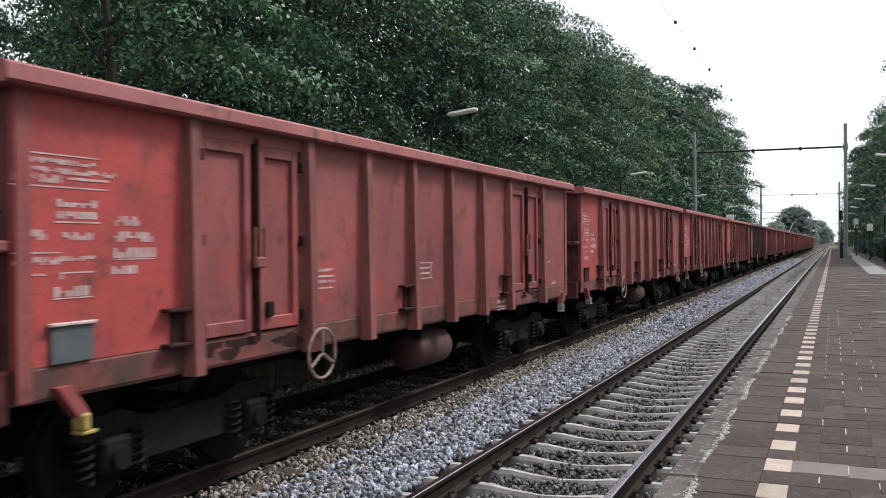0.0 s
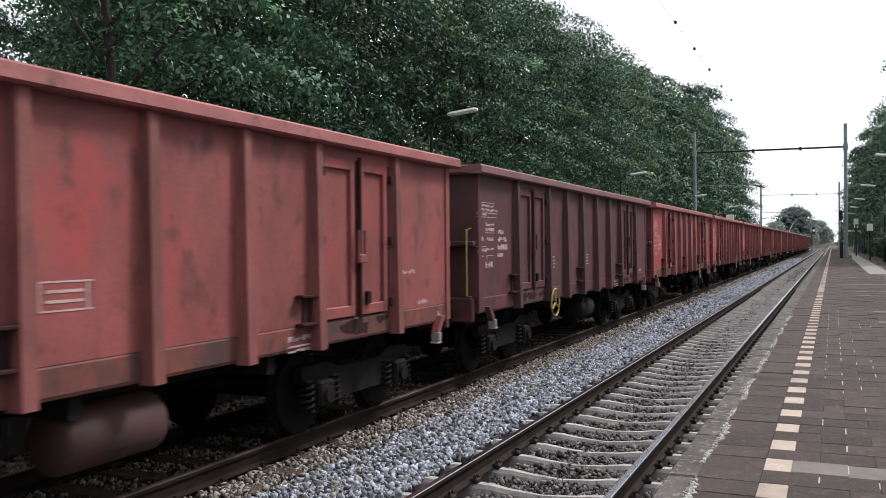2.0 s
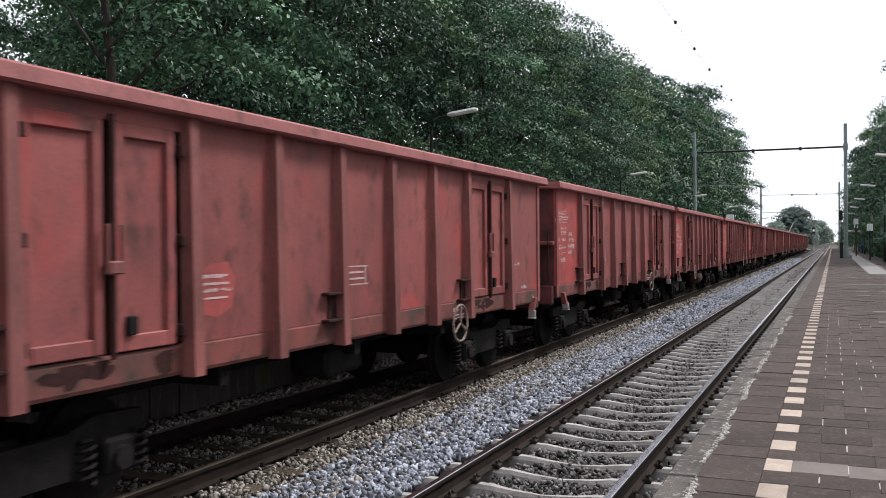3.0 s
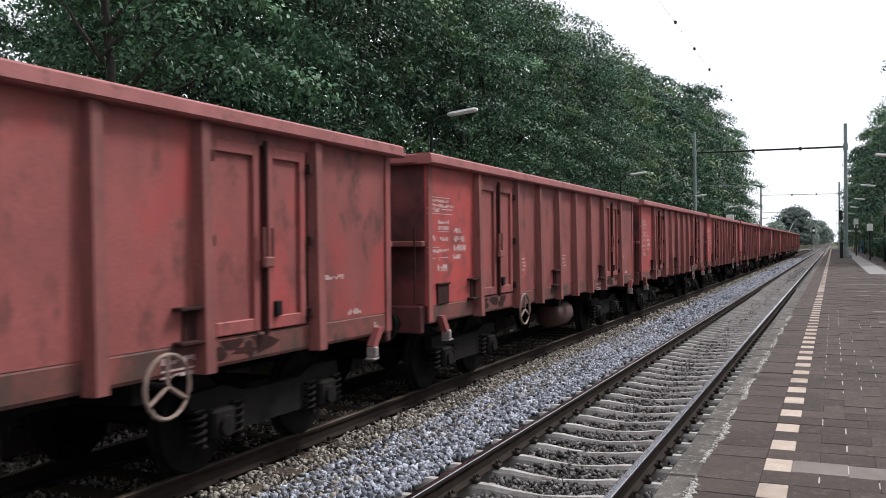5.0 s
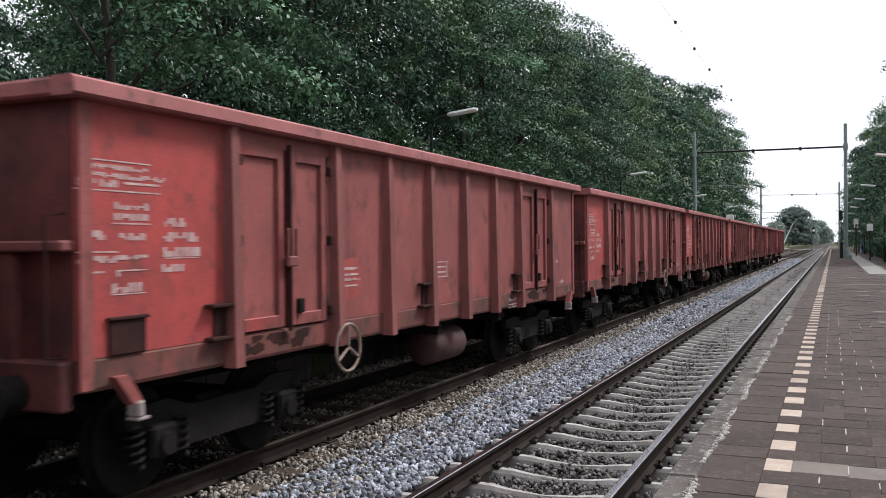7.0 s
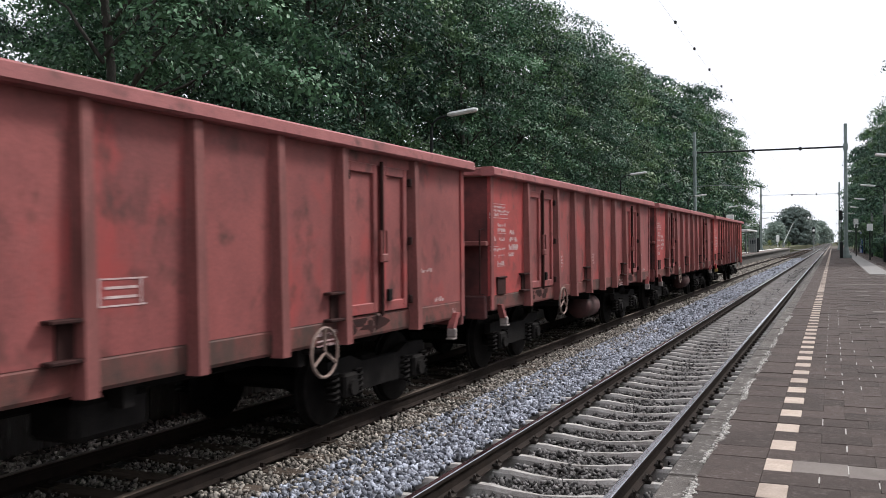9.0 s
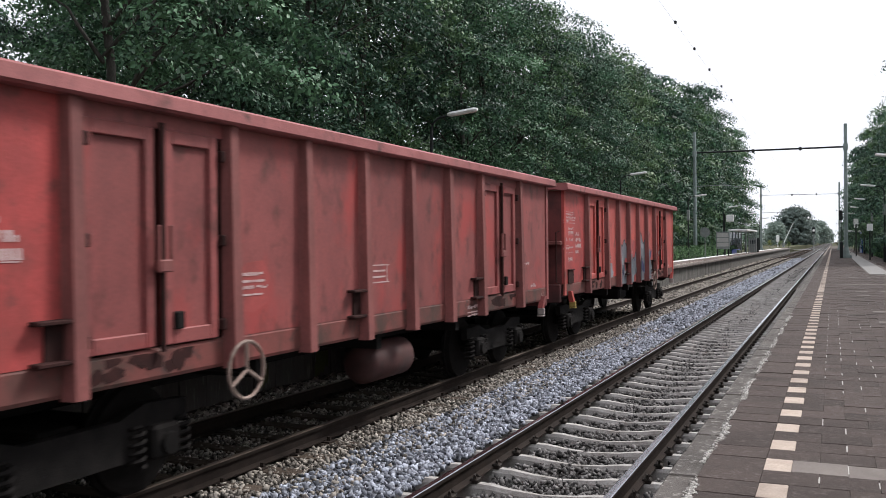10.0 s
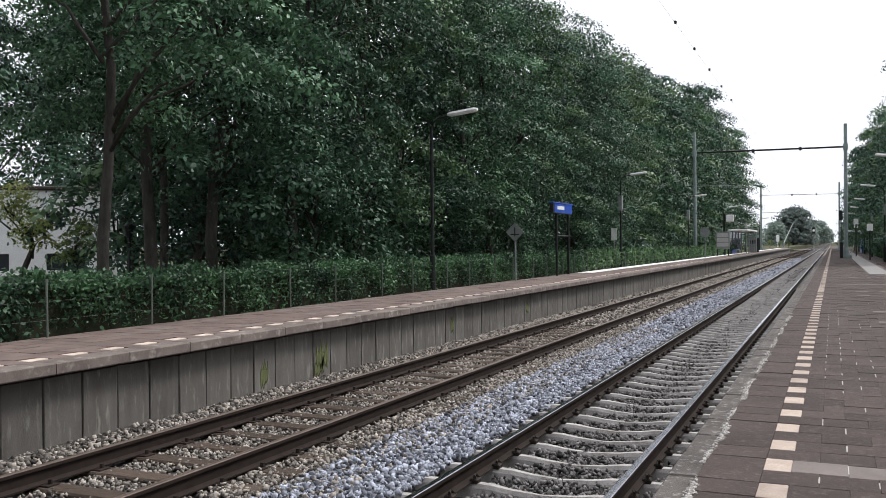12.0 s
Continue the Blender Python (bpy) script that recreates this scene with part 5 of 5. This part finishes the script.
clock = thing("platform_clock", "white square platform clock on a dark post", "clock", "", pose(-9.5, 93.0, FAR_DECK))
part("post", Shape().tube([(-0.45, 0, 0), (-0.45, 0, 4.2)], 0.07, 10), BLACK, clock)
part("bracket", Shape().box(-0.45, 0.0, -0.03, 0.03, 3.75, 3.83, 0.01), BLACK, clock)
part("face", Shape().box(-0.30, 0.42, -0.12, 0.12, 3.35, 4.05, 0.03), PANEL_WHITE, clock, "white square clock box")

shelter = thing("platform_shelter", "glazed shelter with a white roof edge on the far platform", "shelter", "", pose(-9.55, 102.0, FAR_DECK))
part("roof", Shape().box(-1.0, 1.0, 0, 14.0, 2.55, 2.72, 0.03), PANEL_WHITE, shelter)
part("roof_top", Shape().box(-0.95, 0.95, 0.1, 13.9, 2.724, 2.78, 0.02), ROOF, shelter)
for y in (0.15, 3.5, 7.0, 10.5, 13.85):
    for x in (-0.9, 0.85):
        part("post", Shape().box(x - 0.05, x + 0.05, y - 0.05, y + 0.05, 0, 2.55, 0.01), GALV, shelter)
for y in (0.22, 3.57, 7.07, 10.57):
    part("pane", Shape().box(-0.92, -0.90, y, y + 3.2, 0.35, 2.45), SHELTER_GLASS, shelter)
part("bench", Shape().box(-0.75, -0.35, 1.0, 6.0, 0.42, 0.48, 0.01).box(-0.75, -0.7, 1.0, 6.0, 0.0, 0.42), BLUE, shelter, "blue bench")

for y, m in ((119.0, GALV), (122.5, BLACK)):
    machine = thing("ticket_machine", "upright platform machine with a dark front", "ticket machine", "platform machines", pose(-9.3, y, FAR_DECK))
    part("cabinet", Shape().box(-0.45, 0.45, -0.3, 0.3, 0, 1.85, 0.03), m, machine)
    part("screen", Shape().box(-0.3, 0.3, -0.306, -0.301, 1.1, 1.6), DARK_GLASS, machine)

# ---- level crossing beyond the platforms ----
solid("crossing_road", Shape().box(-60, 40, 268, 276, -0.05, -0.012), PALE, "pale concrete level crossing deck over both tracks", "level crossing", kind="structure")
for x, lean in ((-12.5, 24), (4.5, -12)):
    b = thing("barrier", "raised white barrier at the level crossing", "barrier", "level crossing barriers", pose(x, 262, 0.6))
    part("stand", Shape().box(-0.3, 0.3, -0.3, 0.3, 0, 1.3, 0.04), GALV, b)
    a = radians(lean)
    part("boom", Shape().tube([(0, 0, 1.1), (6.2 * math.sin(a), 0, 1.1 + 6.2 * math.cos(a))], [0.11, 0.07], 8), PANEL_WHITE, b, "white raised boom")
    part("warning_light", Shape().box(-1.9, -1.1, -0.15, 0.15, 1.6, 3.4, 0.05).tube([(-1.5, 0, 0), (-1.5, 0, 1.7)], 0.08, 8), PANEL_WHITE, b)
signal = thing("railway_signal", "railway signal with a bright white lamp face", "signal", "", pose(-4.4, 240, -0.3))
part("post", Shape().tube([(0, 0, 0), (0, 0, 4.6)], 0.09, 8), GALV, signal)
part("head", Shape().box(-0.35, 0.35, -0.1, 0.1, 4.4, 6.0, 0.1), BLACK, signal)
part("disc", Shape().tube([(0, -0.16, 5.2), (0, -0.11, 5.2)], 0.3, 16), PANEL_WHITE, signal, "white disc")

# ---- things on the paved platform ----
def side_hedge(y0, y1):
    """Clipped hedge whose leafy faces look to the track and along it."""
    h = thing("hedge", "clipped green hedge along the paved platform", "hedge")
    # dark filling block inside the leafy faces
    part("inner_growth", Shape().box(3.72, 4.6, y0 + 0.25, y1, 0.62, 1.85), HEDGE_CORE, h)
    g = np.random.default_rng(8)
    n = 26000
    x, y, z = g.uniform(3.5, 4.8, n), y0 + (y1 - y0) * g.random(n) ** 1.6, g.uniform(0.66, 2.0, n)
    face = g.random(n)
    x = np.where(face < 0.55, 3.5 + 0.25 * g.random(n), x)
    y = np.where((face >= 0.55) & (face < 0.68), y0 + 0.3 * g.random(n), y)
    z = np.where(face >= 0.68, 2.05 - 0.25 * g.random(n), z)
    me = cloud("leaves", LEAF_SHAPE[None], [(0, 1, 2, 3)], turned(LEAF_SHAPE[None], np.stack([x, y, z], 1), g.uniform(0.6, 1.3, n) * 0.10, g), HEDGE_LEAF)
    tagged(part("leaves", me, HEDGE_LEAF, h), kind="stuff")


side_hedge(52.0, 130.0)
for x, y, tall in ((1.9, 88.0, 3.4), (2.1, 97.0, 3.2), (2.4, 70.0, 2.6)):
    p = thing("platform_post", "slim black post with a white plate on the paved platform", "post", "platform posts", pose(x, y, DECK))
    part("post", Shape().tube([(0, 0, 0), (0, 0, tall)], 0.05, 8), BLACK, p)
    part("plate", Shape().box(-0.2, 0.2, -0.07, -0.055, tall - 0.5, tall, 0.005), PANEL_WHITE, p)
box = thing("relay_box", "dark signal box fixed to the mast base", "equipment box", "", pose(0.45, 79.6, DECK))
part("cabinet", Shape().box(0.05, 0.30, -0.15, 0.12, 0.0, 1.3, 0.03), BLACK, box)
part("conduit", Shape().tube([(0.16, 0, 1.3), (0.16, 0, 3.2)], 0.03, 8), BLACK, box)
part("upper_box", Shape().box(0.0, 0.28, -0.16, 0.12, 3.1, 3.9, 0.03), BLACK, box)
sh = thing("platform_shelter", "blue-walled shelter at the hedge of the paved platform", "shelter", "", pose(2.2, 112.0, DECK))
part("roof", Shape().box(-1.0, 1.0, 0, 9.0, 2.5, 2.66, 0.03), PANEL_WHITE, sh)
for y in (0.2, 3, 6, 8.8):
    part("post", Shape().box(-0.9, -0.8, y - 0.05, y + 0.05, 0, 2.5, 0.01), GALV, sh)
part("back_wall", Shape().box(0.8, 0.9, 0.1, 8.9, 0, 2.5), BLUE, sh)

# ---- buildings behind the trees ----
house = thing("white_building", "white rendered building with dark windows behind the trees", "house", "", pose(-26.2, 28.9, 0.5, 0, 0, -44))
HOLES = [(-3.85, -2.35, 0.69, 1.37), (-3.85, -3.25, 2.41, 3.02), (-6.6, -5.2, 0.69, 1.37), (-6.6, -5.9, 2.41, 3.02)]
cuts_y = sorted({-9.0, -0.8, *[h[0] for h in HOLES], *[h[1] for h in HOLES]})
cuts_z = sorted({0.0, 3.9, *[h[2] for h in HOLES], *[h[3] for h in HOLES]})
HOUSE_WHITE = surface("white_render", ((0.88, 0.88, 0.88), (0.80, 0.80, 0.80)), 2, 0.7, 0, 0.05, 60)
for a, b in zip(cuts_y, cuts_y[1:]):
    for c, d in zip(cuts_z, cuts_z[1:]):
        if not any(h[0] <= a and b <= h[1] and h[2] <= c and d <= h[3] for h in HOLES):
            part("wall_block", Shape().box(-0.3, 0, a, b, c, d), HOUSE_WHITE, house)
part("side_wall", Shape().box(-8, -0.3, -1.1, -0.8, 0, 3.9), HOUSE_WHITE, house)
part("core", Shape().box(-8, -0.45, -8.9, -1.15, 0, 3.85), PALE, house)
for y0, y1, z0, z1 in HOLES:
    w = part("window", Shape().box(-0.30, -0.2, y0, y1, z0, z1), DARK_GLASS, house)
    part("frame", Shape().box(-0.195, -0.13, (y0 + y1) / 2 - 0.035, (y0 + y1) / 2 + 0.035, z0, z1), PANEL_WHITE, w)
part("roof", Shape().box(-8.3, 0.15, -9.2, -0.65, 3.9, 4.08, 0.05), ROOF, house)
lantern = thing("street_lantern", "dark street lantern behind the hedge", "street lamp", "", pose(-17.2, 18.3, 0.6))
part("post", Shape().tube([(0, 0, 0), (0, 0, 1.75)], 0.04, 8), BLACK, lantern)
part("head", Shape().tube([(0, 0, 1.75), (0, 0, 1.8), (0, 0, 2.05), (0, 0, 2.15)], [0.06, 0.10, 0.16, 0.03], 8), BLACK, lantern)
solid("garden_wall", Shape().box(-24.1, -23.8, 12, 24, 0.5, 1.25, 0.03), PANEL_WHITE, "low white garden wall behind the hedge", "garden wall")
solid("garden_wall", Shape().box(-26.3, -26.0, 34, 62, 0.5, 2.0, 0.03), BEIGE, "beige garden wall glimpsed under the trees", "garden wall")

motions()
